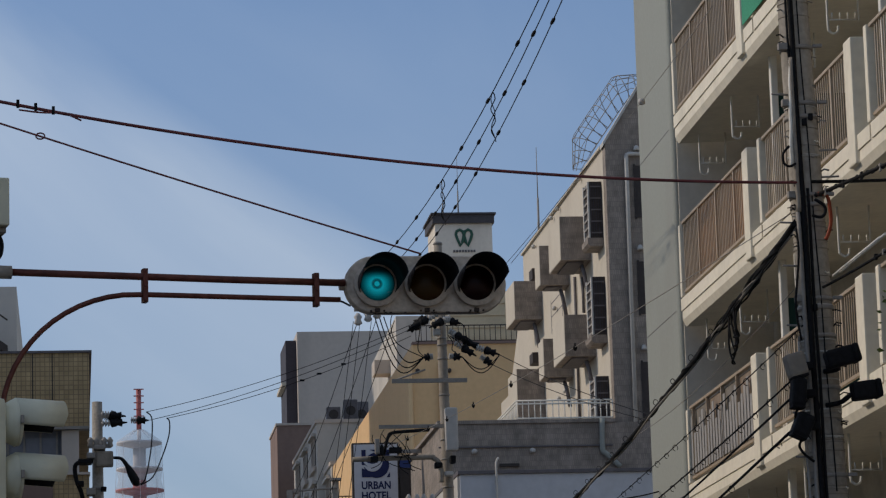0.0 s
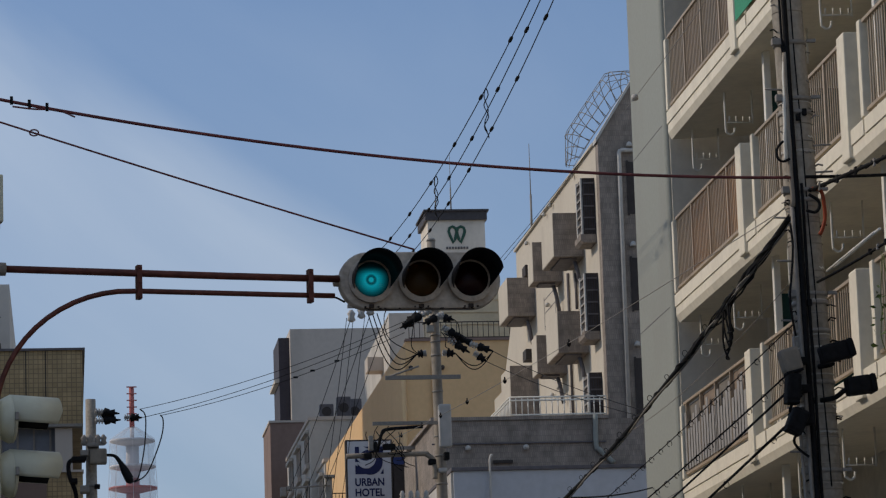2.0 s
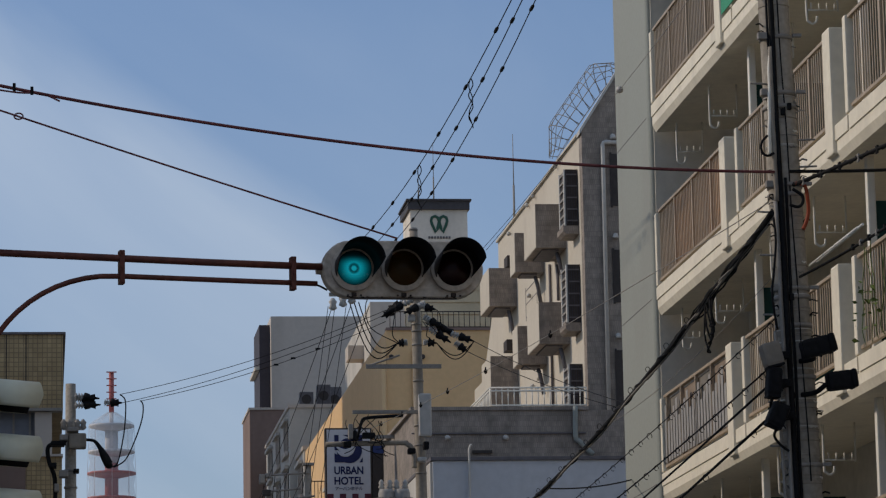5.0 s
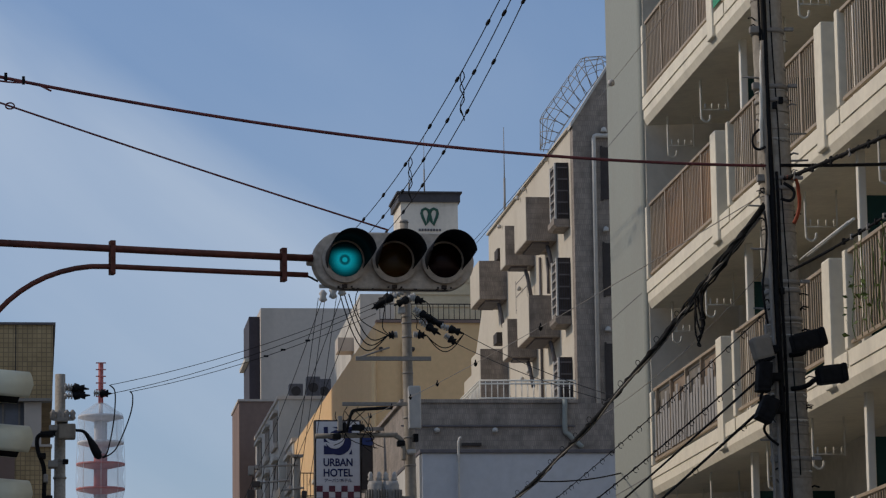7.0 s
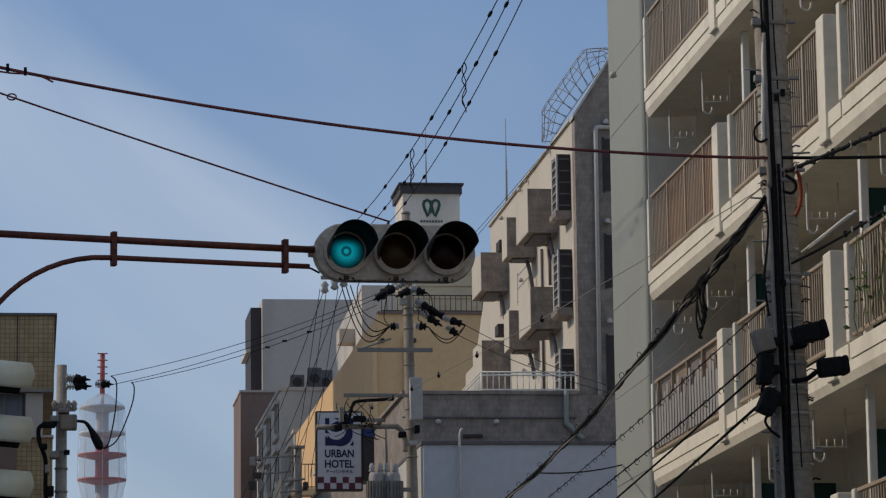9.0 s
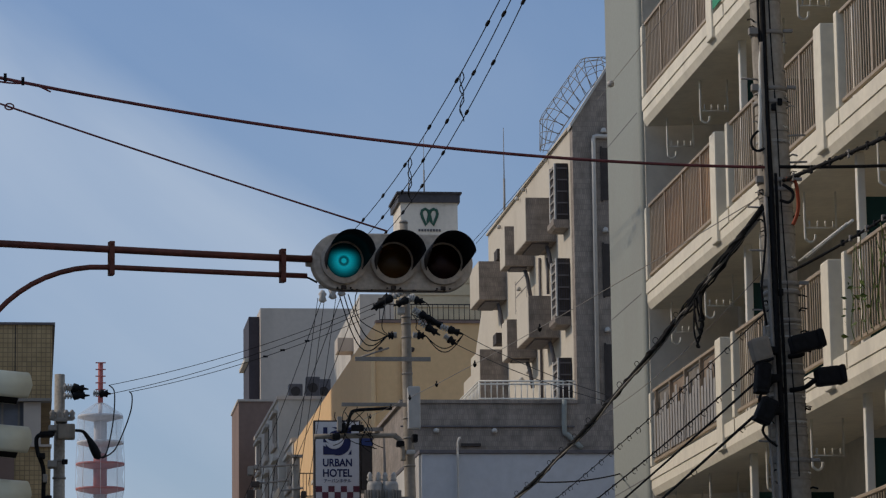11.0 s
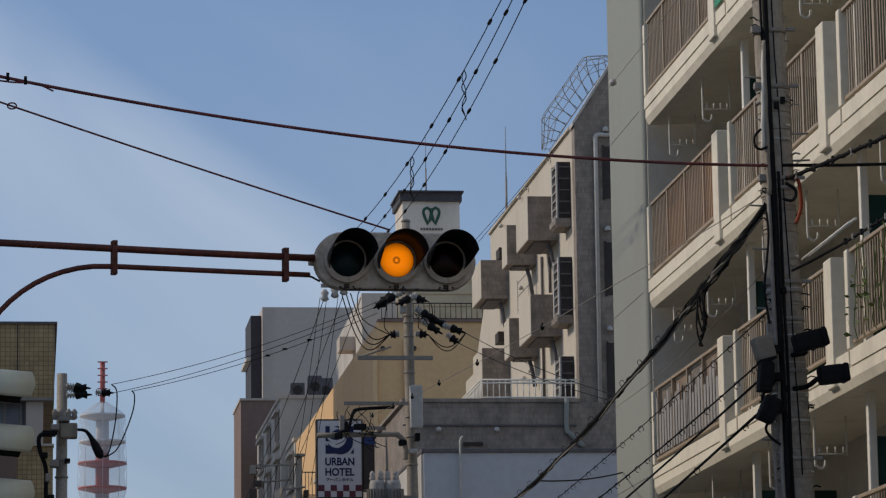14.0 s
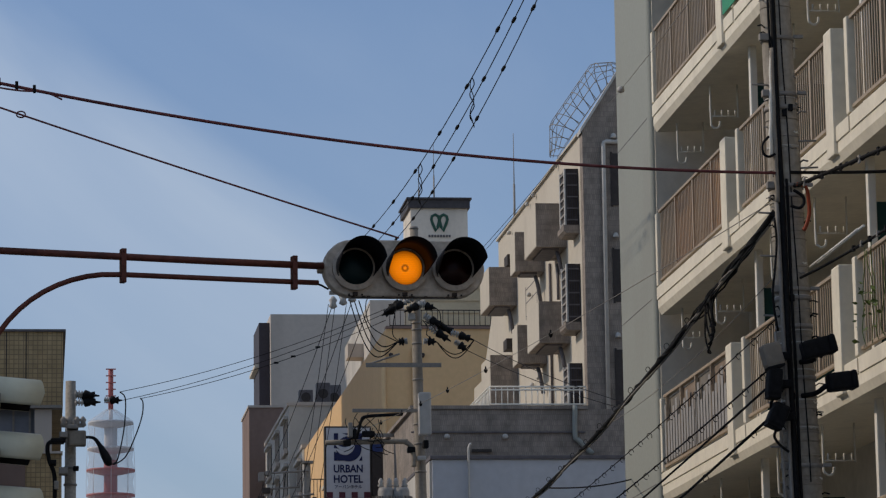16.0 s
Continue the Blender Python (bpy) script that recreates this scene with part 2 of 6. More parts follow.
M["rust_paint"] = mat("rust_paint", (0.13, 0.042, 0.030), 0.5, 0.1, vary=0.3, grain=16, stain=3.0, dirt=(0.045, 0.02, 0.016), bump=0.3)
M["signal_paint"] = mat("signal_paint", (0.53, 0.45, 0.365), 0.55, 0.1, vary=0.22, grain=22, stain=6.0, dirt=(0.13, 0.075, 0.04), bump=0.3)
M["signal_cream"] = mat("signal_cream", (0.60, 0.58, 0.44), 0.5, vary=0.07, grain=9, stain=2.0, dirt=(0.38, 0.34, 0.24))
M["visor_black"] = mat("visor_black", (0.008, 0.008, 0.009), 0.75, vary=0.3, bump=0.05, spec=0.15)
M["visor_worn"] = mat("visor_worn", (0.055, 0.042, 0.036), 0.7, vary=0.3, grain=14, stain=5.0, dirt=(0.20, 0.13, 0.08))
M["black_rubber"] = mat("black_rubber", (0.010, 0.010, 0.011), 0.75, vary=0.4, grain=25, bump=0.4, spec=0.15)
M["wire_brown"] = mat("wire_brown", (0.17, 0.052, 0.055), 0.6, vary=0.3)
M["pole_concrete"] = mat("pole_concrete", (0.35, 0.315, 0.265), 0.9, vary=0.22, grain=18, stain=1.2, streak=6.0, dirt=(0.09, 0.085, 0.075), bump=0.4)
M["pole_pale"] = mat("pole_pale", (0.265, 0.232, 0.19), 0.85, vary=0.15, grain=12, stain=1.0, streak=5.0, bump=0.3)
M["brick_grey"] = tile_mat("brick_grey", (0.29, 0.245, 0.205), (0.19, 0.16, 0.135), 0.06, 0.15, 0.004, offset=0.5, vary=0.30)
M["white_wall"] = mat("white_wall", (0.53, 0.48, 0.395), 0.8, vary=0.05, grain=7, stain=0.5, streak=1.6, dirt=(0.42, 0.37, 0.30))
M["blue_wall"] = mat("blue_wall", (0.47, 0.485, 0.51), 0.7, vary=0.07, grain=5, stain=0.3, streak=4.0, dirt=(0.42, 0.43, 0.45))
M["coping"] = mat("coping", (0.13, 0.12, 0.125), 0.6)
M["yellow_wall"] = mat("yellow_wall", (0.68, 0.455, 0.24), 0.8, vary=0.06, grain=4, stain=0.2, streak=4.0, dirt=(0.58, 0.385, 0.20))
M["siding"] = mat("siding", (0.62, 0.51, 0.34), 0.7, vary=0.06)
M["tower_white"] = mat("tower_white", (0.70, 0.64, 0.55), 0.7, vary=0.05, stain=0.3, streak=3.0)
M["cap_dark"] = mat("cap_dark", (0.075, 0.07, 0.075), 0.6)
M["sign_green"] = mat("sign_green", (0.035, 0.10, 0.07), 0.5)
M["pale_wall"] = mat("pale_wall", (0.50, 0.475, 0.43), 0.8, vary=0.05, grain=3, stain=0.15, streak=4.0)
M["grey_wall"] = mat("grey_wall", (0.50, 0.445, 0.39), 0.8, vary=0.05, grain=3, stain=0.12, streak=3.0)
M["slate_wall"] = mat("slate_wall", (0.055, 0.05, 0.06), 0.7, vary=0.1)
M["brown_wall"] = mat("brown_wall", (0.22, 0.155, 0.13), 0.8, vary=0.08, grain=3, stain=0.2, streak=3.0)
M["tan_tile"] = tile_mat("tan_tile", (0.43, 0.315, 0.165), (0.25, 0.185, 0.11), 0.105, 0.105, 0.010, vary=0.18)
M["window_grey"] = mat("window_grey", (0.17, 0.18, 0.21), 0.35, vary=0.1)
M["sign_white"] = mat("sign_white", (0.52, 0.52, 0.54), 0.5, vary=0.05, bump=0.0)
M["sign_navy"] = mat("sign_navy", (0.015, 0.02, 0.075), 0.5, bump=0.0)
M["sign_maroon"] = mat("sign_maroon", (0.11, 0.03, 0.045), 0.5, bump=0.0)
M["sign_blue"] = mat("sign_blue", (0.03, 0.05, 0.16), 0.5, bump=0.0)
M["mast_red"] = mat("mast_red", (0.42, 0.13, 0.12), 0.6, vary=0.1, grain=0.5)
M["mast_white"] = mat("mast_white", (0.62, 0.60, 0.60), 0.6, vary=0.1, grain=0.5)
M["orange_tube"] = mat("orange_tube", (0.30, 0.055, 0.02), 0.5)
M["leaf"] = mat("leaf", (0.09, 0.13, 0.03), 0.6, vary=0.4, grain=30)
M["porcelain"] = mat("porcelain", (0.45, 0.43, 0.40), 0.5, vary=0.1)
M["stair_dark"] = mat("stair_dark", (0.055, 0.046, 0.042), 0.6)
veil = bpy.data.materials.new("net_veil")
veil.use_nodes = True
vn, vl = veil.node_tree.nodes, veil.node_tree.links
vt, vm = vn.new("ShaderNodeBsdfTransparent"), vn.new("ShaderNodeMixShader")
vn["Principled BSDF"].inputs["Base Color"].default_value = (0.55, 0.56, 0.58, 1)
vn["Principled BSDF"].inputs["Roughness"].default_value = 0.9
vm.inputs[0].default_value = 0.22
vl.new(vt.outputs[0], vm.inputs[1])
vl.new(vn["Principled BSDF"].outputs[0], vm.inputs[2])
vl.new(vm.outputs[0], vn["Material Output"].inputs["Surface"])
M["net_veil"] = veil
M["glass_green"] = lens_glass("glass_green", (0.25, 0.56, 0.60))
M["glass_amber"] = lens_glass("glass_amber", (0.95, 0.62, 0.25))
M["glass_red"] = lens_glass("glass_red", (0.5, 0.10, 0.10))


# ---------------------------------------------------------------- mesh helpers
def bx(bm, x0, x1, y0, y1, z0, z1, bevel=0.0):
    v = [bm.verts.new((x, y, z)) for x in (x0, x1) for y in (y0, y1) for z in (z0, z1)]
    fs = [bm.faces.new([v[i] for i in f]) for f in ((0, 1, 3, 2), (4, 6, 7, 5), (0, 4, 5, 1), (2, 3, 7, 6), (0, 2, 6, 4), (1, 5, 7, 3))]
    if bevel:
        es = list({e for f in fs for e in f.edges})
        bmesh.ops.bevel(bm, geom=es, offset=bevel, segments=2, profile=0.6, affect="EDGES")
    return bm


def box(*a, bevel=0.0):
    return bx(bmesh.new(), *a, bevel=bevel)


def ring_pts(c, axis, r, n):
    q = Vector(axis).normalized().to_track_quat("Z", "Y").to_matrix()
    return [Vector(c) + q @ Vector((r * math.cos(2 * math.pi * i / n), r * math.sin(2 * math.pi * i / n), 0)) for i in range(n)]


def tube(bm, p0, p1, r0, r1=None, n=10):
    """A capped rod from p0 to p1."""
    r1 = r0 if r1 is None else r1
    axis = Vector(p1) - Vector(p0)
    a = [bm.verts.new(p) for p in ring_pts(p0, axis, r0, n)]
    b = [bm.verts.new(p) for p in ring_pts(p1, axis, r1, n)]
    for i in range(n):
        f = bm.faces.new((a[i], a[(i + 1) % n], b[(i + 1) % n], b[i]))
        f.smooth = True
    bm.faces.new(a[::-1])
    bm.faces.new(b)
    return bm


def hose(bm, pts, r, n=6, rounded=True):
    """A bent tube along pts; short runs of points are rounded first."""
    pts = [Vector(p) for p in pts]
    if rounded and 4 <= len(pts) <= 9:
        radii = list(r) if isinstance(r, (list, tuple)) else [r] * len(pts)
        fine, fine_r, last = [], [], len(pts) - 1
        for i in range(last):
            a, b, c, d = pts[max(i - 1, 0)], pts[i], pts[i + 1], pts[min(i + 2, last)]
            for k in range(4):
                t = k / 4
                fine.append(0.5 * (2 * b + (c - a) * t + (2 * a - 5 * b + 4 * c - d) * t * t + (3 * b - a - 3 * c + d) * t ** 3))
                fine_r.append(radii[i] + (radii[i + 1] - radii[i]) * t)
        pts, r = fine + [pts[-1]], fine_r + [radii[-1]]
    rings, up = [], None
    for i, p in enumerate(pts):
        d = (pts[min(i + 1, len(pts) - 1)] - pts[max(i - 1, 0)]).normalized()
        if up is None:
            up = d.orthogonal().normalized()
        up = (up - d * up.dot(d)).normalized()
        side = d.cross(up)
        rr = r[i] if isinstance(r, (list, tuple)) else r
        rings.append([bm.verts.new(p + rr * (math.cos(2 * math.pi * k / n) * up + math.sin(2 * math.pi * k / n) * side)) for k in range(n)])
    for a, b in zip(rings, rings[1:]):
        for k in range(n):
            f = bm.faces.new((a[k], a[(k + 1) % n], b[(k + 1) % n], b[k]))
            f.smooth = True
    bm.faces.new(rings[0][::-1])
    bm.faces.new(rings[-1])
    return bm


def lathe(bm, profile, n=24, smooth=True, centre=(0, 0, 0)):
    """Turns (radius, height) pairs about the upright axis."""
    c = Vector(centre)
    rings = [[bm.verts.new(c + Vector((r * math.cos(2 * math.pi * k / n), r * math.sin(2 * math.pi * k / n), h))) for k in range(n)] for r, h in profile]
    for a, b in zip(rings, rings[1:]):
        for k in range(n):
            f = bm.faces.new((a[k], a[(k + 1) % n], b[(k + 1) % n], b[k]))
            f.smooth = smooth
    bm.faces.new(rings[0][::-1])
    bm.faces.new(rings[-1])
    return bm


def prism(bm, outline, axis, lo, hi):
    """Extrudes a plane outline along x, y or z from lo to hi."""
    def put(u, v, w):
        return {"x": (w, u, v), "y": (u, w, v), "z": (u, v, w)}[axis]
    a = [bm.verts.new(put(u, v, lo)) for u, v in outline]
    b = [bm.verts.new(put(u, v, hi)) for u, v in outline]
    k = len(outline)
    for i in range(k):
        bm.faces.new((a[i], a[(i + 1) % k], b[(i + 1) % k], b[i]))
    bm.faces.new(a[::-1])
    bm.faces.new(b)
    return bm


def mesh_of(name, bm, *materials):
    bmesh.ops.recalc_face_normals(bm, faces=bm.faces[:])
    me = bpy.data.meshes.new(name)
    bm.to_mesh(me)
    bm.free()
    for m in materials:
        me.materials.append(M[m] if isinstance(m, str) else m)
    return me


def thing(name, place, label, category, group="", kind="", turn=0.0):
    """An Empty at the base of a thing; its parts are built in its own space."""
    ob = new(name)
    ob.empty_display_size = 0.2
    ob.matrix_world = pose(*place, 0, 0, turn)
    return tagged(ob, label, category, group, kind)


def part(name, bm, material, parent, label="", place=None, world=False):
    """Links a bmesh, or a mesh that is there already, as one object under parent. world: built in world metres."""
    me = bm if isinstance(bm, bpy.types.Mesh) else mesh_of(name, bm, material)
    ob = new(name, me)
    ob.parent = parent
    if world:
        m, top = parent.matrix_basis.copy(), parent
        while top.parent:
            m = top.matrix_parent_inverse @ m
            top = top.parent
            m = top.matrix_basis @ m
        ob.matrix_parent_inverse = m.inverted()
    if place is not None:
        ob.matrix_basis = place
    if label:
        ob["label"] = label
    return ob


def solid(name, bm, material, label, category="", group="", kind=""):
    """A thing of one mesh, in world metres."""
    return tagged(new(name, mesh_of(name, bm, material)), label, category, group, kind)


def sagging(p, q, sag, n=24):
    p, q = Vector(p), Vector(q)
    return [p.lerp(q, i / n) - Vector((0, 0, 4 * sag * (i / n) * (1 - i / n))) for i in range(n + 1)]


def between(pts, t):
    k = min(int(t * (len(pts) - 1)), len(pts) - 2)
    return pts[k].lerp(pts[k + 1], t * (len(pts) - 1) - k)


# ---------------------------------------------------------------- ground and street
solid("ground", box(-2500, 2500, -2500, 2500, -0.5, -0.06), "ground", "dusty grey city ground reaching the horizon", "ground", kind="structure")
solid("road", box(0.5, 5.6, 24, 700, -0.058, 0.0), "asphalt", "dark asphalt street running between the buildings", "road", kind="structure")
solid("crossing_road", box(-400, 400, 4, 23.9, -0.057, 0.002), "asphalt", "dark asphalt crossing under the traffic signal", "road", kind="structure")
solid("pavement_left", box(-60, 0.35, 24.2, 700, -0.058, 0.12), "paving", "grey paved footway beside the street", "pavement", kind="structure")
solid("pavement_right", box(5.75, 90, 24.2, 700, -0.058, 0.12), "paving", "grey paved footway below the apartment block", "pavement", kind="structure")
solid("kerb_left", box(0.352, 0.498, 24.2, 700, -0.058, 0.135, bevel=0.01), "kerb", "pale concrete kerb beside the street", "kerb", kind="structure")
solid("kerb_right", box(5.602, 5.748, 24.2, 700, -0.058, 0.135, bevel=0.01), "kerb", "pale concrete kerb beside the street", "kerb", kind="structure")
solid("pavement_near", box(-60, 60, -40, 3.9, -0.058, 0.12), "paving", "grey paved footway where the viewer stands", "pavement", kind="structure")


# blocks added out of view to hold back sun and sky and bounce light
for name, a in (("corner_block_left", (-24, -5, 27, 73, 0.12, 13.5)), ("rear_block", (-60, 60, -60, -38, 0.12, 12)), ("rear_block_left", (-60, -24, -14, 22, 0.12, 9)), ("rear_block_right", (26, 60, -14, 17, 0.12, 12)), ("back_row_right", (27.5, 60, 22, 200, 0.12, 15)), ("back_row_left", (-60, -26, 26, 220, 0.12, 13)), ("shade_block_left", (-22, -5.0, 156, 178, 0.12, 40)), ("far_shade_block_left", (-22, -5.0, 207, 230, 0.12, 44))):
    solid(name, box(*a), "white_wall", "plain unseen block added to shade the street and bounce light", "building", kind="structure")


# ---------------------------------------------------------------- traffic signal over the crossing
PITCH = 0.400
signal = thing("traffic_signal", (2.832, 26.300, 5.949), "grey three-lamp traffic signal with worn black visors on a red-brown arm", "traffic signal", turn=4.5)
signal.matrix_world = signal.matrix_world @ pose(0, 0, 0, 0, -0.4, 0)


def stadium(half, r, n=14):
    pts = [(half - r + r * math.cos(a), r * math.sin(a)) for a in [math.pi * (-0.5 + i / n) for i in range(n + 1)]]
    return pts + [(-x, -z) for x, z in pts]


bm = bmesh.new()
layers = []
for y, grow in ((0.03, -0.012), (0.045, 0.0), (0.13, 0.0), (0.2, -0.05), (0.235, -0.12)):
    layers.append([bm.verts.new((x, y, z)) for x, z in stadium(0.65 + grow, 0.230 + grow)])
for a, b in zip(layers, layers[1:]):
    for i in range(len(a)):
        f = bm.faces.new((a[i], a[(i + 1) % len(a)], b[(i + 1) % len(a)], b[i]))
        f.smooth = True
bm.faces.new(layers[0][::-1])
bm.faces.new(layers[-1])
part("housing", bm, "signal_paint", signal, "weathered pale grey metal housing with grime along its lower edge")


def visor_mesh(length, r, drop):
    """A hood round the lens's top and sides, cut back steeply near its lower edge."""
    bm = bmesh.new()
    n, rows = 64, []
    for k in range(n):
        a = 2 * math.pi * k / n
        u = min(1.0, max(0.0, (math.sin(a) + 0.42) / 0.52))
        ln = drop + (length - drop) * u
        c, s = math.cos(a), math.sin(a)
        rows.append([bm.verts.new(p) for p in ((r * c, 0, r * s), ((r + 0.050 * ln) * c, -ln, (r + 0.050 * ln) * s), ((r + 0.050 * ln - 0.005) * c, -ln, (r + 0.050 * ln - 0.005) * s), ((r - 0.005) * c, 0, (r - 0.005) * s))])
    for k in range(n):
        p, q = rows[k], rows[(k + 1) % n]
        for i in range(4):
            f = bm.faces.new((p[i], q[i], q[(i + 1) % 4], p[(i + 1) % 4]))
            f.smooth = i in (0, 2)
            f.material_index = 0 if i == 0 else 1
    return mesh_of("visor", bm, "visor_worn", "visor_black")


def ring_mesh(name, r0, r1, y0, y1, material, n=40):
    bm = bmesh.new()
    rows = [[bm.verts.new((r * math.cos(2 * math.pi * k / n), y, r * math.sin(2 * math.pi * k / n))) for r, y in ((r0, y0), (r0, y1), (r1, y1 + 0.006), (r1, y0))] for k in range(n)]
    for k in range(n):
        for i in range(4):
            f = bm.faces.new((rows[k][i], rows[(k + 1) % n][i], rows[(k + 1) % n][(i + 1) % 4], rows[k][(i + 1) % 4]))
            f.smooth = i != 1
    return mesh_of(name, bm, material)


def dome_mesh(r, bulge, material, n=40):
    bm = bmesh.new()
    prev = None
    for j in range(7):
        rr = r * (1 - j / 6)
        y = -bulge * (1 - (rr / r) ** 2)
        ringv = [bm.verts.new((rr * math.cos(2 * math.pi * k / n), y, rr * math.sin(2 * math.pi * k / n))) for k in range(n)] if j < 6 else [bm.verts.new((0, y, 0))]
        if prev:
            for k in range(n):
                f = bm.faces.new((prev[k], prev[(k + 1) % n], ringv[(k + 1) % n], ringv[k]) if j < 6 else (prev[k], prev[(k + 1) % n], ringv[0]))
                f.smooth = True
        prev = ringv
    return mesh_of("lens", bm, material)


def slat_mesh(z, h, r, lit):
    """One turning strip of the lamp: glowing on one side, dark on the other."""
    bm = bmesh.new()
    zs = [z - h / 2 + h * i / 4 for i in range(5)]
    half = [math.sqrt(max(0.0002, r * r - q * q)) for q in zs]
    for y, index in ((-0.0002, 0), (0.0002, 1)):
        outline = [(-w, q - z) for w, q in zip(half, zs)] + [(w, q - z) for w, q in reversed(list(zip(half, zs)))]
        f = bm.faces.new([bm.verts.new((x, y, q)) for x, q in (outline if index else outline[::-1])])
        f.material_index = index
    me = bpy.data.meshes.new("lamp_strip")
    bm.to_mesh(me)
    bm.free()
    me.materials.append(lit)
    me.materials.append(M["lamp_back"])
    return me


M["lamp_back"] = mat("lamp_back", (0.03, 0.03, 0.03), 0.5, bump=0.0)
visor = visor_mesh(0.42, 0.159, 0.002)
rim = ring_mesh("rim", 0.140, 0.182, 0.031, -0.026, "signal_paint")
barrel = ring_mesh("barrel", 0.1378, 0.1398, 0.031, -0.022, "visor_black")
lamp_strips = {}
for colour, cx in (("green", -PITCH), ("amber", 0.0), ("red", PITCH)):
    at_lamp = pose(cx, 0, 0)
    part("visor", visor, None, signal, "black hood with rust-worn outer edge", pose(cx, -0.018, 0))
    part("rim", rim, None, signal, "", at_lamp)
    part("barrel", barrel, None, signal, "", at_lamp)
    part("reflector", tube(bmesh.new(), (cx, 0.0285, 0), (cx, 0.0295, 0), 0.1376, n=32), "visor_black", signal)
    lens = part("lens", dome_mesh(0.1376, 0.032, "glass_" + colour), None, signal, colour + " glass lens", pose(cx, -0.021, 0))
    lit = {"green": glow("lit_green", (0.0, 0.47, 0.56), 1.12, lens, ((0.0, 0.9), (0.017, 0.85), (0.024, 0.16), (0.036, 0.20), (0.050, 0.8), (0.075, 0.50), (0.105, 0.20), (0.13, 0.05)), (0.03, 0.11, 0.08)), "amber": glow("lit_amber", (1.0, 0.38, 0.012), 0.98, lens, ((0.0, 1.0), (0.011, 1.0), (0.017, 0.34), (0.025, 0.40), (0.036, 1.0), (0.08, 0.88), (0.112, 0.66), (0.136, 0.32)), (0.05, 0.20, 0.4)), "red": M["lamp_back"]}[colour]
    lamp_strips[colour] = []
    for i in range(8):
        z = -0.1204 + 0.0344 * i
        strip = part("lamp_strip", slat_mesh(z, 0.0347, 0.1372, lit), None, signal, "", pose(cx, 0, z, 0 if colour == "green" else 180))
        lamp_strips[colour].append((strip, cx, z))
    part("latch", box(cx - 0.02, cx + 0.02, 0.01, 0.04, -0.222, -0.192, bevel=0.004), "visor_worn", signal)
    for u in (-0.05, 0.055):
        part("hinge", box(cx + u - 0.007, cx + u + 0.007, 0.012, 0.035, -0.219, -0.206, bevel=0.003), "visor_worn", signal)
rs = random.Random(21)
for k in range(15):
    u = rs.uniform(-0.46, 0.46) if k > 9 else (-PITCH, 0.0, PITCH)[k % 3] + rs.uniform(-0.07, 0.07)
    h = rs.uniform(0.008, 0.03)
    part("grime_streak", prism(bmesh.new(), [(u - rs.uniform(0.004, 0.016), -0.226), (u + rs.uniform(0.004, 0.016), -0.226), (u + rs.uniform(0, 0.008), -0.226 + h), (u - rs.uniform(0, 0.008), -0.226 + h)], "y", 0.0325, 0.0385), "visor_worn", signal, "dark rust run-off")
part("gasket", box(-0.43, 0.43, 0.036, 0.058, -0.2335, -0.2275, bevel=0.002), "visor_worn", signal, "grimy dark seam strip along the base")
part("mount_socket", tube(bmesh.new(), (-0.685, 0.11, 0.012), (-0.58, 0.11, 0.012), 0.045, 0.055, 16), "signal_paint", signal)
# arm, its stay and the post that carries it
arm = thing("signal_gantry", (2.846, 26.300, 5.947), "red-brown painted steel signal arm with a curved lower brace", "gantry", turn=12)
UP, LOW, POST = 0.009, -0.126, -3.583
part("upper_pipe", hose(bmesh.new(), [(POST + 0.05, 0.11, UP + 0.02), (-1.6, 0.11, UP + 0.003), (-0.66, 0.11, UP)], 0.028, 14), "rust_paint", arm)
brace = [(-0.70, 0.11, LOW), (-1.2, 0.11, LOW), (-2.269, 0.11, LOW + 0.004)]
cx, cz = -2.322, LOW + 0.004
rx, rz = cx - -3.406, cz - -1.150
brace += [(cx - rx * math.sin(math.pi / 2 * i / 14), 0.11, cz - rz * (1 - math.cos(math.pi / 2 * i / 14))) for i in range(1, 15)]
brace.append((brace[-1][0], 0.11, brace[-1][2] - 0.25))
part("brace_pipe", hose(bmesh.new(), brace, 0.021, 12), "rust_paint", arm)
for u in (-2.276, -0.898):
    clamp = part("clamp", box(u - 0.02, u + 0.02, 0.07, 0.15, LOW - 0.06, UP + 0.07, bevel=0.004), "rust_paint", arm)
    for z in (UP + 0.045, (UP + LOW) / 2, LOW - 0.045):
        part("bolt", tube(bmesh.new(), (u, 0.055, z), (u, 0.165, z), 0.009, n=6), "rust_paint", clamp)
part("cable_stub", hose(bmesh.new(), [(-0.74, 0.11, LOW), (-0.68, 0.1, LOW - 0.02), (-0.62, 0.1, LOW - 0.05)], 0.008), "black_rubber", arm)

post = thing("signal_post", (arm.matrix_world @ Vector((POST, 0.11, 0))).to_tuple()[:2] + (0.12,), "grey steel signal post with clamps and a control box", "signal post", turn=12)
part("shaft", tube(bmesh.new(), (0, 0, 0), (0, 0, 9.2), 0.10, 0.075, 24), "pole_pale", post)
hz = 5.947 - 0.12
part("arm_sleeve", tube(bmesh.new(), (0.02, 0, hz + UP + 0.018), (-3.319 - POST, 0, hz + UP + 0.016), 0.052, n=16), "steel", post)
part("collar", tube(bmesh.new(), (0, 0, hz + UP - 0.1), (0, 0, hz + UP + 0.14), 0.1, n=20), "steel", post)
part("brace_collar", tube(bmesh.new(), (0, 0, hz + -1.193 - 0.12), (0, 0, hz + -1.193 + 0.06), 0.107, n=20), "steel", post)
bz = hz + 0.498 + 0.065
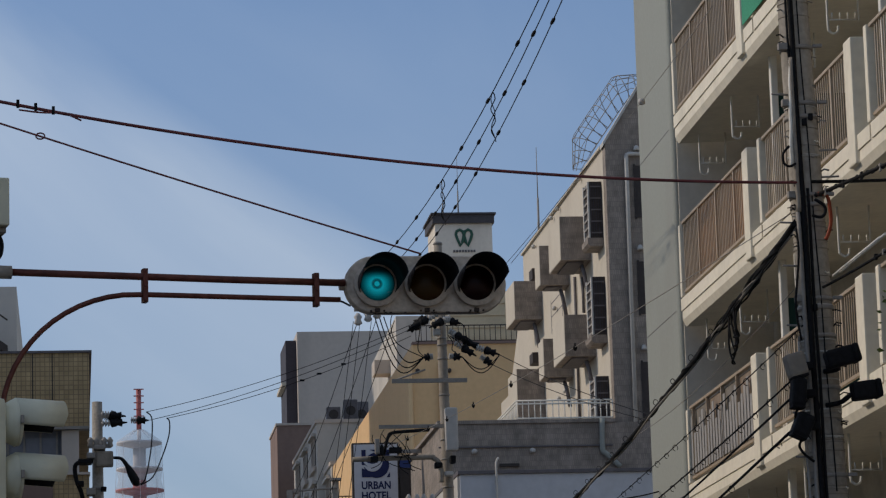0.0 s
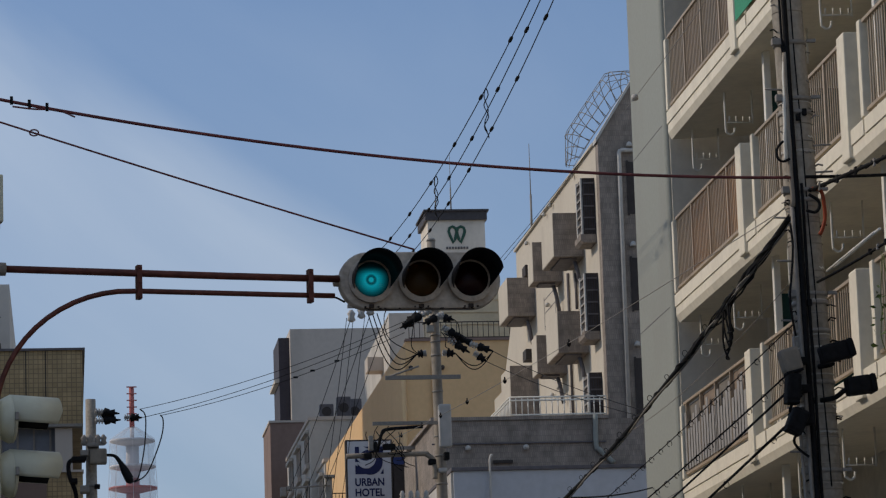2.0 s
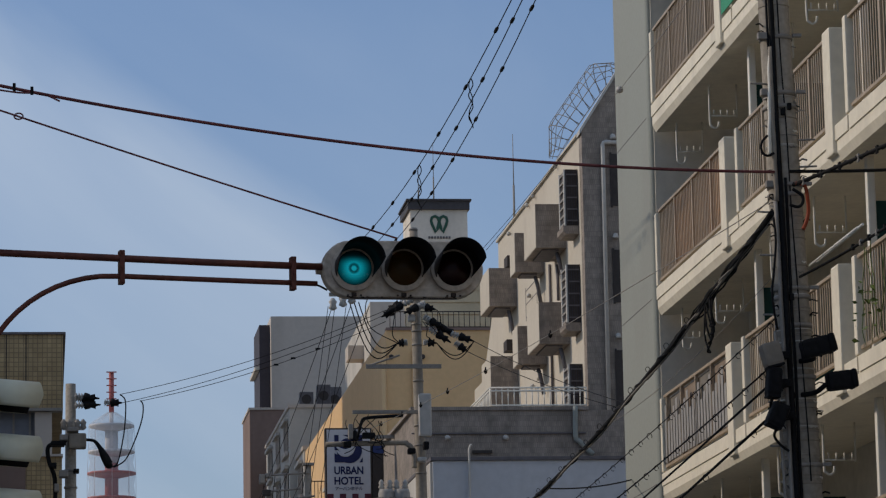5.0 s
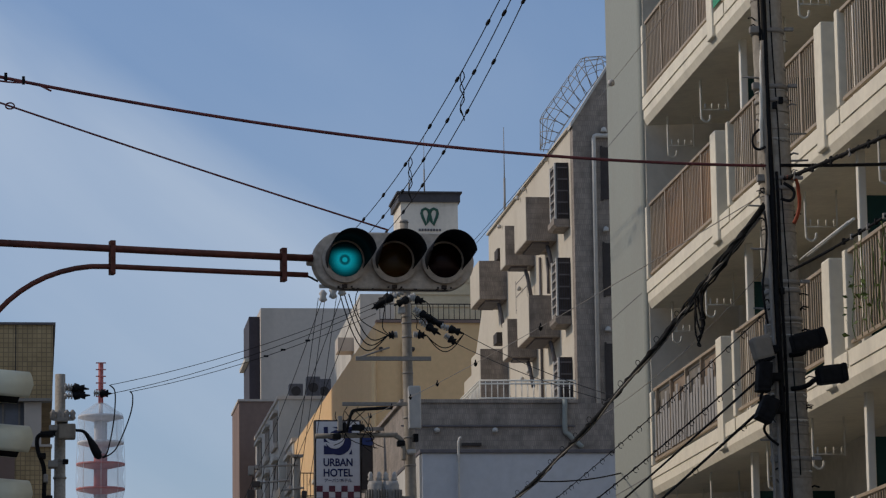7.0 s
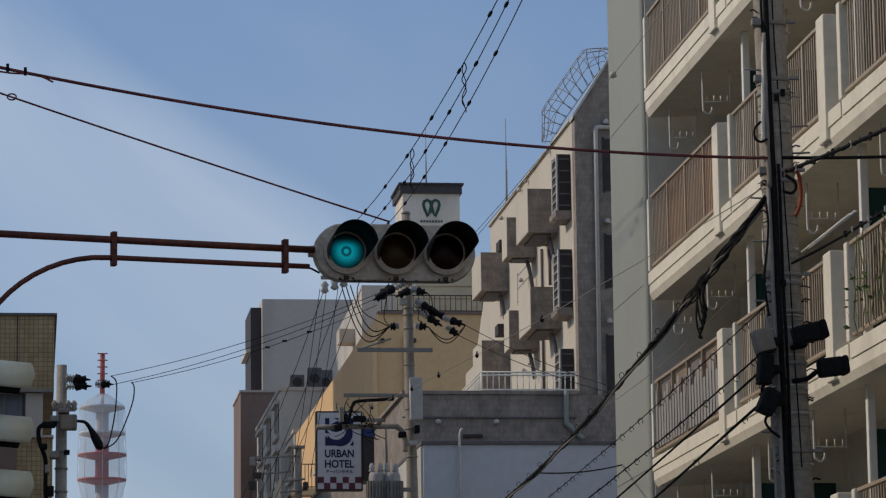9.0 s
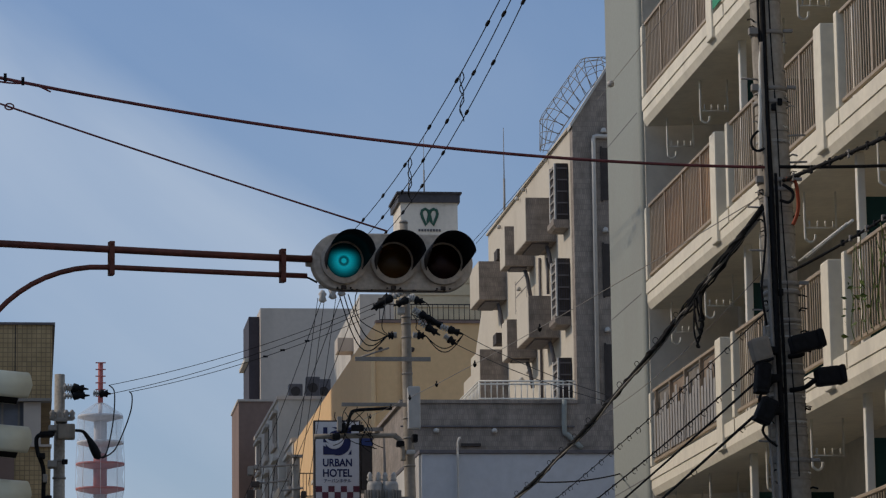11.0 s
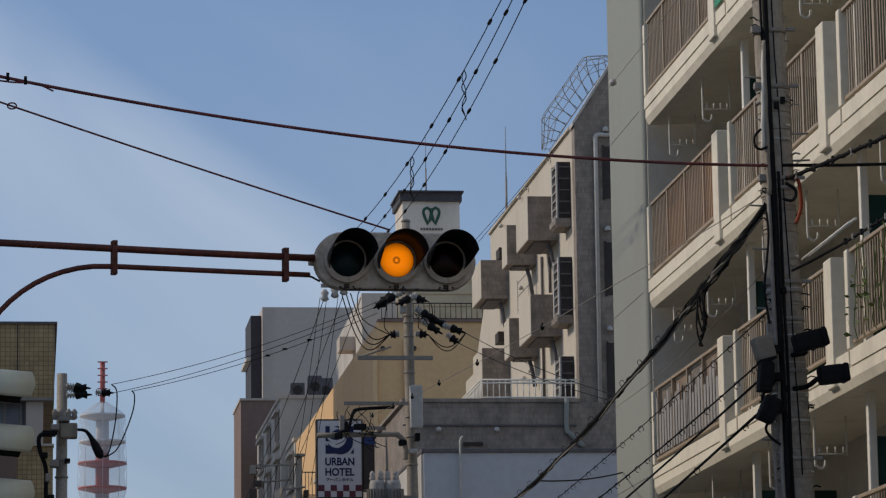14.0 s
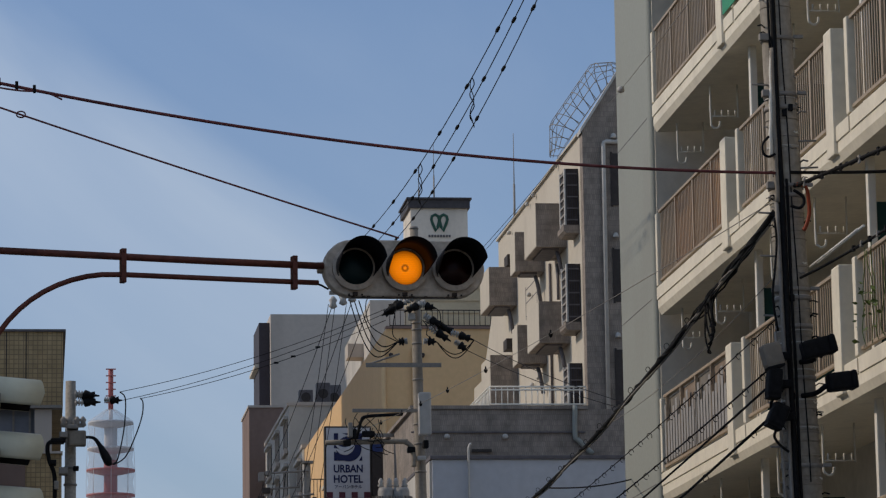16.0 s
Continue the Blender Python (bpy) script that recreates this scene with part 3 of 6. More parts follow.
ctrl = part("control_box", box(0.03, -3.359 - POST, -0.16, 0.16, bz - 0.2, bz + 0.17, bevel=0.012), "signal_cream", post, "beige metal control box")
part("box_neck", box(0.08, -3.370 - POST, -0.08, 0.08, bz - 0.245, bz - 0.202, bevel=0.01), "steel", ctrl)
part("box_cable", hose(bmesh.new(), [(0.16, 0, bz - 0.24), (0.19, 0, bz - 0.32), (0.17, 0, bz - 0.42), (0.08, 0, bz - 0.45)], 0.018), "black_rubber", ctrl)

side = thing("side_signal", (-0.429, 25.400, 4.432), "cream three-lamp upright signal seen from its side", "traffic signal", turn=14)
part("housing", box(-0.26, -0.06, -0.17, 0.17, -0.68, 0.52, bevel=0.07), "signal_cream", side)
for i in range(3):
    part("lamp_case", hose(bmesh.new(), [(-0.09, 0, 0.345 - 0.41 * i), (-0.05, 0, 0.345 - 0.41 * i), (0.0, 0, 0.345 - 0.41 * i), (0.03, 0, 0.345 - 0.41 * i)], [0.10, 0.14, 0.17, 0.185], 26), "signal_cream", side)
for i in range(3):
    z = 0.345 - 0.41 * i
    bm = bmesh.new()
    n, rows = 26, []
    for k in range(n + 1):
        a = math.pi * (-0.06 + 1.12 * k / n)
        ln = 0.40 - 0.04 * max(0.0, 0.35 - math.sin(a)) / 0.54
        rows.append([bm.verts.new(p) for p in ((0.03, 0.185 * math.cos(a), 0.185 * math.sin(a)), (ln, 0.185 * math.cos(a), 0.185 * math.sin(a) - 0.02), (ln, 0.178 * math.cos(a), 0.178 * math.sin(a) - 0.02), (0.03, 0.178 * math.cos(a), 0.178 * math.sin(a)))])
    for p, q in zip(rows, rows[1:]):
        for j in range(4):
            f = bm.faces.new((p[j], q[j], q[(j + 1) % 4], p[(j + 1) % 4]))
            f.smooth = True
            f.material_index = 1 if j == 2 else 0
    bm.faces.new(rows[0][::-1])
    bm.faces.new(rows[-1])
    h = part("visor", mesh_of("visor", bm, "signal_cream", "visor_black"), None, side, "cream hood with black inside", pose(0, 0, z))
    part("rim", tube(bmesh.new(), (0.028, 0, 0), (0.06, 0, 0), 0.18, n=28), "signal_cream", h)
    part("lens", tube(bmesh.new(), (0.061, 0, 0), (0.075, 0, 0), 0.15, 0.11, n=28), "dark_glass", h)
    part("hinge", box(0.03, 0.055, -0.215, -0.19, -0.03, 0.03, bevel=0.004), "steel", h)
part("bracket", tube(bmesh.new(), (-0.35, 0, 0.55), (-0.2, 0, 0.55), 0.03), "steel", side)
part("bracket", tube(bmesh.new(), (-0.35, 0, -0.55), (-0.2, 0, -0.55), 0.03), "steel", side)


# ---------------------------------------------------------------- apartment block with balconies
FX, BACK, STOREY, LOW_SOFFIT = 9.30, 10.75, 2.85, 0.74
apt = thing("apartment_building", (15, 45, 0.12), "grey and cream concrete apartment block with stacked street-side balconies", "apartment building")
LEVELS = [LOW_SOFFIT + STOREY * i for i in range(6)]
YFAR, YEND, YNEAR = 50.35, 53.45, 20.0
TOP = 17.9
bm = bmesh.new()
bx(bm, BACK, 22, YNEAR, YFAR + 0.2, 0.12, TOP)
part("wall", bm, "apt_wall", apt, "shaded plaster wall behind the balconies", world=True)
bm = prism(bmesh.new(), [(FX - 0.02, YEND), (FX - 0.02, YFAR + 0.30)] + [(FX - 0.02 + 0.07 * (1 - math.cos(a)), YFAR + 0.30 - 0.098 * math.sin(a)) for a in [math.pi / 2 * k / 14 for k in range(1, 15)]] + [(22, YFAR + 0.202), (22, YEND)], "z", 0.12, TOP + 0.4)
part("end_wall", bm, "apt_grey", apt, "light grey painted end wall with level joints", world=True)
# sheet over the wall's return, its paler colour standing in for bounce light
part("lightened_return", box(FX + 0.06, BACK - 0.002, YFAR + 0.17, YFAR + 0.1995, 0.12, TOP), "apt_wall", apt, "pale sheet lightening the end wall's return inside the balconies", world=True)
for z in LEVELS:
    part("joint_strip", box(FX - 0.023, FX - 0.019, YFAR + 0.38, YEND, z + 0.30, z + 0.312), "coping", apt, world=True)
part("roof", box(FX - 0.3, 22.3, YNEAR, YEND + 0.1, TOP + 0.4, TOP + 0.7), "apt_cream", apt, world=True)
# one bay is a railing panel and the double post beside it
BAYS = [(50.30, 45.20), (44.02, 38.86), (37.68, 32.52), (31.34, 26.2), (25.0, 20.1)]
PITCH_BAR = 0.115
bar_me = mesh_of("bar", box(-0.006, 0.006, -0.015, 0.015, 0.0, 1.01), "rail_brown")
HANG1, HANG2, HANG_X = 47.070 - 45.2, 49.652 - 45.2, 9.547
SPAN = 9.947 - HANG_X
hook_bm = bmesh.new()
hose(hook_bm, [(0, 0, 0), (0, 0, -0.58), (0.02, 0, -0.65), (0.07, 0, -0.68), (0.12, 0, -0.65), (0.13, 0, -0.58)], 0.016, 8)
tube(hook_bm, (SPAN, 0, 0), (SPAN, 0, -0.52), 0.013, n=8)
tube(hook_bm, (-0.08, 0, -0.012), (SPAN + 0.04, 0, -0.012), 0.014, n=6)
tube(hook_bm, (0.02, 0, -0.5), (SPAN, 0, -0.5), 0.010, n=6)
for k in range(4):
    tube(hook_bm, (0.06 + (SPAN - 0.1) * k / 3, 0, -0.5), (0.06 + (SPAN - 0.1) * k / 3, 0, -0.41), 0.010, n=6)
hook_me = mesh_of("hanger", hook_bm, "pipe_white")
for li, z in enumerate(LEVELS):
    for bi, (y1, y0) in enumerate(BAYS):
        if li in (0, 5) and bi > 1:
            continue
        last = bi == 0
        bal = part("balcony", prism(bmesh.new(), [(FX, z + 0.10), (FX + 0.05, z), (BACK, z + 0.06), (BACK, z + 0.2), (FX + 0.16, z + 0.2), (FX + 0.16, z + 0.43), (FX, z + 0.43)], "y", y0 - 1.18, y1), "apt_cream", apt, "cream concrete balcony slab with upstand", world=True)
        part("drip_edge", box(FX - 0.018, FX - 0.001, y0 - 1.1, y1, z + 0.235, z + 0.42, bevel=0.006), "apt_cream", bal, world=True)
        part("post", box(FX - 0.05, FX + 0.16, y0 - 0.48, y0 - 0.10, z + 0.085, z + 1.62, bevel=0.025), "apt_cream", bal, world=True)
        part("post", box(FX - 0.02, FX + 0.14, y0 - 1.17, y0 - 1.02, z + 0.44, z + 1.60, bevel=0.02), "apt_cream", bal, world=True)
        if last:
            part("post", box(FX - 0.02, FX + 0.10, y1 - 0.14, y1, z + 0.44, z + 1.56, bevel=0.02), "apt_cream", bal, world=True)
        part("handrail", box(FX + 0.01, FX + 0.075, y0 - 0.02, y1 - (0.15 if last else 0.0), z + 1.555, z + 1.60, bevel=0.008), "rail_brown", bal, world=True)
        part("bottom_rail", box(FX + 0.02, FX + 0.065, y0 - 0.02, y1 - (0.15 if last else 0.0), z + 0.50, z + 0.54), "rail_brown", bal, world=True)
        if 0 < li < 5 and bi < 4 and (li, bi) != (2, 0):
            k = 0
            y = y1 - 0.2
            while y > y0 + 0.05:
                wide = k % 12 == 11
                part("bar", bar_me, None, bal, "", pose(FX + 0.04, y, z + 0.55) @ (Matrix.Diagonal((4.0, 2.2, 1, 1)) if wide else Matrix.Identity(4)), world=True)
                y -= PITCH_BAR
                k += 1
        if (li, bi) == (2, 0):
            for k in range(22):
                y = y0 + 0.2 + 0.215 * k
                part("lattice_slat", box(FX + 0.012, FX + 0.018, y, y + 0.15, z + 0.56, z + 1.16 + 0.09 * ((k * 7) % 4)), "lattice_grey", bal, "grey plastic lattice slat", world=True)
            for k in range(5):
                y = y0 + 0.1 + 1.15 * k
                part("rail_post", box(FX + 0.012, FX + 0.06, y, y + 0.05, z + 0.54, z + 1.556), "rail_brown", bal, world=True)
        if last:
            for k in range(4):
                ya, yb = y0 + 0.05 + (y1 - y0 - 0.3) * k / 4, y0 + 0.05 + (y1 - y0 - 0.3) * (k + 1) / 4
                tone = ("rail_panel", "rail_panel_pale", "rail_panel", "rail_panel_dark")[k] if li == 3 else ("rail_panel_dark", "rail_panel_grey", "rail_panel_dark", "rail_panel_grey")[k]
                part("screen", box(FX + 0.07 + 0.004 * (k % 2), FX + 0.082 + 0.004 * (k % 2), ya + 0.01, yb - 0.01, z + 0.545, z + 1.53), tone, bal, "brown sheet screen behind the bars", world=True)
        # partition between homes, with the downpipe before it
        part("partition_frame", box(FX + 0.318, FX + 0.332, y0 - 0.63, y0 - 0.57, z + 0.22, z + 2.34), "pipe_white", bal, world=True)
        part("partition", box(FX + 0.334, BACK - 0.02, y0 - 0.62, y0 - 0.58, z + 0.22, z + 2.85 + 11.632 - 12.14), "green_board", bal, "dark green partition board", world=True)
        part("downpipe", box(FX + 0.30, FX + 0.40, y0 - 0.66, y0 - 0.54, z + 0.2, z + STOREY + 0.02, bevel=0.02), "pipe_white", bal, world=True)
        # drying-pole hangers under the slab
        for y in (y0 + HANG1, y0 + HANG2):
            part("hanger", hook_me, None, bal, "white steel drying-pole hanger", pose(HANG_X, y, z + 0.06), world=True)
        # doors and window behind
        for y in (y0 + 0.6, y0 + 3.0):
            win = part("window", box(BACK - 0.03, BACK + 0.02, y, y + 1.75, z + 0.25, z + 2.15), "alu", apt, world=True)
            part("pane", box(BACK - 0.035, BACK - 0.031, y + 0.06, y + 0.85, z + 0.32, z + 2.08), "dark_glass", win, world=True)
            part("pane", box(BACK - 0.035, BACK - 0.031, y + 0.91, y + 1.69, z + 0.32, z + 2.08), "dark_glass", win, world=True)
green = solid("balcony_net", box(FX - 0.034, FX - 0.024, 43.3, 44.68, LEVELS[4] + 0.47, LEVELS[4] + 1.48), "green_net", "bright green netting tied over a balcony railing", "net")


# ---------------------------------------------------------------- white and grey-tiled block beyond
WX, WY = 15.14, 93.0
tall = thing("tiled_building", (18, 100, 0.12), "white plaster and grey-tiled block with projecting window boxes", "building")
part("street_wall", prism(bmesh.new(), [(93.5, 0.12), (93.5, 21.15), (111.0, 21.15), (111.0, 20.3), (115.5, 17.1), (118.0, 17.1), (118.0, 0.12)], "x", WX, 26), "white_wall", tall, "cream-white plaster street wall", world=True)
part("end_wall", prism(bmesh.new(), [(WX - 0.004, 0.12), (WX - 0.004, 21.2), (16.3, 23.05), (26, 23.05), (26, 0.12)], "y", 93.0, 93.498), "brick_grey", tall, "grey-tiled end wall with sloping top", world=True)
part("coping", prism(bmesh.new(), [(WX - 0.06, 21.1), (16.28, 22.98), (16.28, 23.1), (WX - 0.06, 21.22)], "y", 92.95, 93.55), "alu", tall, world=True)
part("coping", box(WX - 0.08, WX + 0.2, 93.56, 111, 21.152, 21.22), "white_wall", tall, world=True)
part("base", box(10.2, 27, 92.8, 125, 0.12, 13.2), "brick_grey", tall, "grey-tiled lower storeys", world=True)
part("ledge", box(10.12, 15, 92.74, 92.798, 12.535, 12.572), "coping", tall, world=True)
part("ledge_top", box(10.1, 15.1, 92.75, 93.0, 13.2, 13.3), "brick_grey", tall, world=True)
part("ledge_top", box(10.1, 10.5, 93.0, 125, 13.2, 13.3), "brick_grey", tall, world=True)
# projecting tiled boxes under the windows, in three staggered columns
def window_box(y0, y1, z0, z1):
    b = part("window_box", box(14.25, WX - 0.002, y0, y1, z0, z1), "brick_grey", tall, "grey-tiled box with white street face", world=True)
    part("face", box(14.235, 14.249, y0 + 0.02, y1, z0 + 0.02, z1), "white_wall", b, world=True)
    part("underside", box(14.45, WX - 0.2, y0 + 0.2, y1 - 0.2, z0 - 0.05, z0 - 0.001), "coping", b, world=True)
    part("drain", hose(bmesh.new(), [(WX - 0.25, y0 + 0.3, z0 - 0.1), (WX - 0.2, y0 + 0.2, z0 - 0.35), (WX - 0.12, y0 + 0.15, z0 - 0.9)], 0.06), "coping", b, world=True)
window_box(96.224, 98.642, 18.396, 19.691)
window_box(95.986, 98.380, 15.534, 16.752)
window_box(100.663, 101.778, 18.417, 19.632)
window_box(100.483, 101.590, 15.565, 16.737)
window_box(106.751, 108.995, 18.327, 19.576)
window_box(106.794, 109.030, 15.133, 16.716)
for k in range(4):
    z = 18.050 + 0.42 * (k - 1)
    part("wall_groove", box(WX - 0.004, WX - 0.001, 102.324, 104.770, z, z + 0.03), "coping", tall, world=True)
for u in (104.770, 102.324):
    part("wall_groove", box(WX - 0.006, WX - 0.001, u, u + 0.06, 17.543, 18.595), "coping", tall, world=True)
for u, za, zb in ((99.223, 14.039, 18.409), (97.668, 17.068, 18.146)):
    part("wall_pipe", tube(bmesh.new(), (WX - 0.06, u, za), (WX - 0.06, u, zb), 0.045, n=8), "coping", tall, world=True)
# barred windows near the corner
for za, zb in ((18.619, 20.257), (15.828, 17.503), (12.999, 14.649)):
    y0, y1 = 93.883, 94.931
    w = part("window", box(14.78, WX - 0.002, y0, y1, za, zb), "stair_dark", tall, "barred window in a pale frame", world=True)
    part("sill", prism(bmesh.new(), [(14.68, za - 0.002), (14.68, za - 0.16), (14.76, za - 0.24), (WX - 0.003, za - 0.24), (WX - 0.003, za - 0.002)], "y", y0 - 0.05, y1 + 0.05), "brick_grey", w, world=True)
    part("frame", box(14.735, 14.778, y0 + 0.02, y0 + 0.16, za, zb), "alu", w, world=True)
    part("frame", box(14.735, 14.778, y1 - 0.16, y1 - 0.02, za, zb), "alu", w, world=True)
    for k in range(7):
        z = za + 0.1 + (zb - za - 0.2) * k / 6
        part("grille_bar", box(14.74, 14.777, y0 + 0.17, y1 - 0.17, z - 0.03, z + 0.03), "steel", w, world=True)
    for k in range(5):
        y, x = y0 - 0.003, 14.82 + 0.07 * k
        zr = za + 0.15 + (zb - za - 0.3) * k / 4
        part("grille_rung", box(14.80, WX - 0.03, y - 0.034, y - 0.021, zr - 0.02, zr + 0.02), "coping", w, world=True)
        part("grille_bar", box(x - 0.008, x + 0.008, y - 0.02, y, za + 0.05, zb - 0.05), "slate_wall", w, world=True)
for x, z in ((97.538, 21.067), (102.102, 21.047), (103.466, 21.018), (107.647, 20.864), (103.422, 18.139), (103.137, 15.257), (101.681, 15.290)):
    part("vent_hood", lathe(bmesh.new(), [(0.06, -0.06), (0.075, 0.0), (0.06, 0.05), (0.02, 0.07)], 12, centre=(WX - 0.10, x, z)), "alu", tall, world=True)
for y, z in ((106.761, 19.777), (107.331, 17.118)):
    part("awning", box(14.85, WX - 0.002, y, y + 0.8, z - 0.12, z + 0.22), "stair_dark", tall, world=True)
# end wall: downpipe, slot windows and round vents
part("downpipe", hose(bmesh.new(), [(16.175, 92.9, 20.854), (15.800, 92.9, 20.854), (15.745, 92.9, 20.830), (15.720, 92.9, 20.775), (15.695, 92.9, 10.5)], 0.065, 10, False), "alu", tall, "grey plastic downpipe", world=True)
for za, zb in ((19.033, 20.531), (16.270, 17.770), (13.358, 14.907)):
    w = part("window", box(15.976, 15.976 + 0.75, 92.97, 93.002, za, zb), "stair_dark", tall, "narrow dark slot window", world=True)
    part("frame", box(15.976 - 0.05, 15.976, 92.95, 92.999, za - 0.04, zb + 0.04), "stair_dark", w, world=True)
for z in (21.020, 18.157, 15.307):
    part("vent_hood", lathe(bmesh.new(), [(0.09, -0.07), (0.09, -0.02), (0.065, 0.05), (0.02, 0.08)], 12, centre=(16.021, 92.9, z)), "alu", tall, world=True)
for x in (11.114, 12.740):
    part("vent_hood", lathe(bmesh.new(), [(0.07, -0.06), (0.085, 0.0), (0.07, 0.05), (0.02, 0.08)], 12, centre=(x, 92.7, 12.422)), "alu", tall, world=True)
part("drain_pipe", hose(bmesh.new(), [(14.720, 92.72, 13.3), (14.708, 92.72, 12.458), (14.816, 92.72, 12.301), (15.191, 92.72, 11.938)], 0.075, 10), "apt_grey", tall, world=True)
part("soffit_slot", box(11.803, 12.355, 92.7, 92.79, 11.998, 12.076), "stair_dark", tall, world=True)


def railing(name, p, q, height, gap, material, label, rails=(0.06, 1.0), bar_r=0.016):
    """A straight railing from p to q with uprights of their own."""
    p, q = Vector(p), Vector(q)
    d = q - p
    r = thing(name, p, label, "railing")
    for k in rails:
        part("rail", tube(bmesh.new(), p + Vector((0, 0, height * k)), q + Vector((0, 0, height * k)), bar_r * 1.6, n=6), material, r, world=True)
    me = mesh_of("baluster", tube(bmesh.new(), (0, 0, 0), (0, 0, height), bar_r, n=5), material)
    n = max(2, int(d.length / gap))
    for i in range(n + 1):
        part("baluster", me, None, r, "", pose(*(p + d * i / n)), world=True)
    return r


railing("terrace_railing", (12.359, 92.95, 13.30), (15.067, 92.95, 13.30), 13.851 - 13.3, 0.16, "pipe_white", "white steel railing on the tiled terrace edge", rails=(0.1, 0.84, 1.0))
railing("terrace_railing", (12.359, 93.0, 13.30), (12.359 - 0.02, 103, 13.3), 13.851 - 13.3, 0.3, "pipe_white", "white steel railing on the tiled terrace edge", rails=(0.1, 0.84, 1.0))

# cage over the roof ladder
cage = thing("ladder_cage", (15.4, 96.5, 21.15), "thin galvanised steel ladder cage on the roof edge", "ladder cage")
CG = [(14.768, 21.262), (14.768, 22.198), (16.054, 24.047), (16.733, 24.074), (16.95, 23.85)]
CH = [(15.074, 21.317), (15.40, 21.85), (16.326, 23.159), (16.70, 23.60), (16.90, 23.70)]


def along(line, t):
    """The point at share t of a bent line's length."""
    runs = [math.dist(a, b) for a, b in zip(line, line[1:])]
    d = t * sum(runs)
    for a, b, ln in zip(line, line[1:], runs):
        if d <= ln:
            return a[0] + (b[0] - a[0]) * d / ln, a[1] + (b[1] - a[1]) * d / ln
        d -= ln
    return line[-1]


def on_cage(t, turn):
    (xa, za), (xb, zb) = along(CG, t), along(CH, t)
    k = math.sin(turn) ** 0.8 if math.sin(turn) > 0 else 0.0
    return xb + 0.04 + (xa - xb) * k, 96.9 - 0.62 * math.cos(turn), zb + (za - zb) * k


for k in range(11):
    part("hoop", hose(bmesh.new(), [on_cage(0.02 + 0.96 * k / 10, math.pi * i / 12) for i in range(13)], 0.012, 5, False), "steel", cage, world=True)
for k in range(9):
    part("cage_rail", hose(bmesh.new(), [on_cage(i / 24, math.pi * k / 8) for i in range(25)], 0.010, 5, False), "steel", cage, world=True)


def aerial(x, y, z0, z1, label):
    a = thing("roof_aerial", (x, y, z0), label, "aerial", group="roof aerials")
    part("mast", tube(bmesh.new(), (0, 0, 0), (0, 0, (z1 - z0) * 0.45), 0.035, n=8), "steel", a)
    part("whip", tube(bmesh.new(), (0, 0, (z1 - z0) * 0.45), (0, 0, z1 - z0), 0.018, 0.010, n=6), "steel", a)


aerial(15.287, 108, 21.15, 24.246, "thin grey whip aerial on the white roof")
aerial(15.417, 109, 21.15, 22.886, "short grey whip aerial on the white roof")

# blue-grey low building before it
blue = thing("blue_building", (12.5, 88, 0.12), "low blue-grey building with a dark coping", "building")
part("wall", box(9.8, 19, 85.0, 92, 0.12, 10.93), "blue_wall", blue, "plain blue-grey painted wall", world=True)
part("coping", box(9.74, 19.05, 84.94, 92.0, 10.932, 11.03, bevel=0.015), "coping", blue, world=True)
part("side_wall", box(9.74, 9.796, 85.1, 92, 0.12, 10.9), "pale_wall", blue, "pale street wall", world=True)
part("vent_pipe", hose(bmesh.new(), [(10.718, 84.9, 7.0), (10.717, 84.9, 10.740), (10.737, 84.9, 11.25), (10.795, 84.9, 11.32)], 0.028, 8), "alu", blue, world=True)

# ---------------------------------------------------------------- yellow block with the roof tower
YX, YY, YZ = 15.28, 150.0, 24.05
yellow = thing("yellow_building", (20, 158, 0.12), "ochre-yellow plaster block with a roof railing", "building")
part("wall", box(YX, 26, YY, 184, 0.12, YZ), "yellow_wall", yellow, "ochre plaster wall", world=True)
part("wing", box(YX, 17.9, 184, 198, 0.12, YZ), "yellow_wall", yellow, "ochre plaster wing along the street", world=True)
part("parapet", box(YX, 26.1, YY - 0.1, YY + 0.5, YZ, YZ + 0.12), "brown_wall", yellow, world=True)
for x in (15.149, 16.525):
    part("downpipe", tube(bmesh.new(), (x, 149.9, 12), (x, 149.9, 23.158), 0.10, n=8), "yellow_wall", yellow, world=True)
part("band", box(YX + 0.1, 20.5, 149.93, 149.998, 20.288, 20.416), "siding", yellow, world=True)
for x in (15.489, 16.918):
    part("wall_lamp", lathe(bmesh.new(), [(0.04, -0.14), (0.10, -0.06), (0.10, 0.04), (0.03, 0.08)], 10, centre=(x, 149.85, 22.855)), "stair_dark", yellow, world=True)
part("balcony_slab", box(11.695 - 0.3, YX - 0.002, 149.4, 150.6, 16.142 - 0.3, 16.142), "yellow_wall", yellow, world=True)
for y, z in ((158, 15.5), (158, 12.3), (168, 18.5), (168, 15.5), (177, 18.0)):
    w = part("window", box(YX - 0.05, YX + 0.3, y, y + 2.2, z, z + 1.7), "dark_glass", yellow, world=True)
    part("hood", box(YX - 0.55, YX - 0.002, y - 0.1, y + 2.3, z + 1.72, z + 1.9), "pale_wall", w, world=True)
    part("frame", box(YX - 0.14, YX - 0.051, y, y + 0.2, z, z + 1.7), "pale_wall", w, world=True)
railing("roof_railing", (YX + 0.2, YY + 0.1, YZ + 0.12), (21.5, YY + 0.1, YZ + 0.12), 0.75, 0.24, "stair_dark", "dark steel railing along the ochre roof edge", bar_r=0.018)
plant = thing("plant_room", (18.5, 153, YZ), "beige ribbed siding plant room on the ochre roof", "plant room")
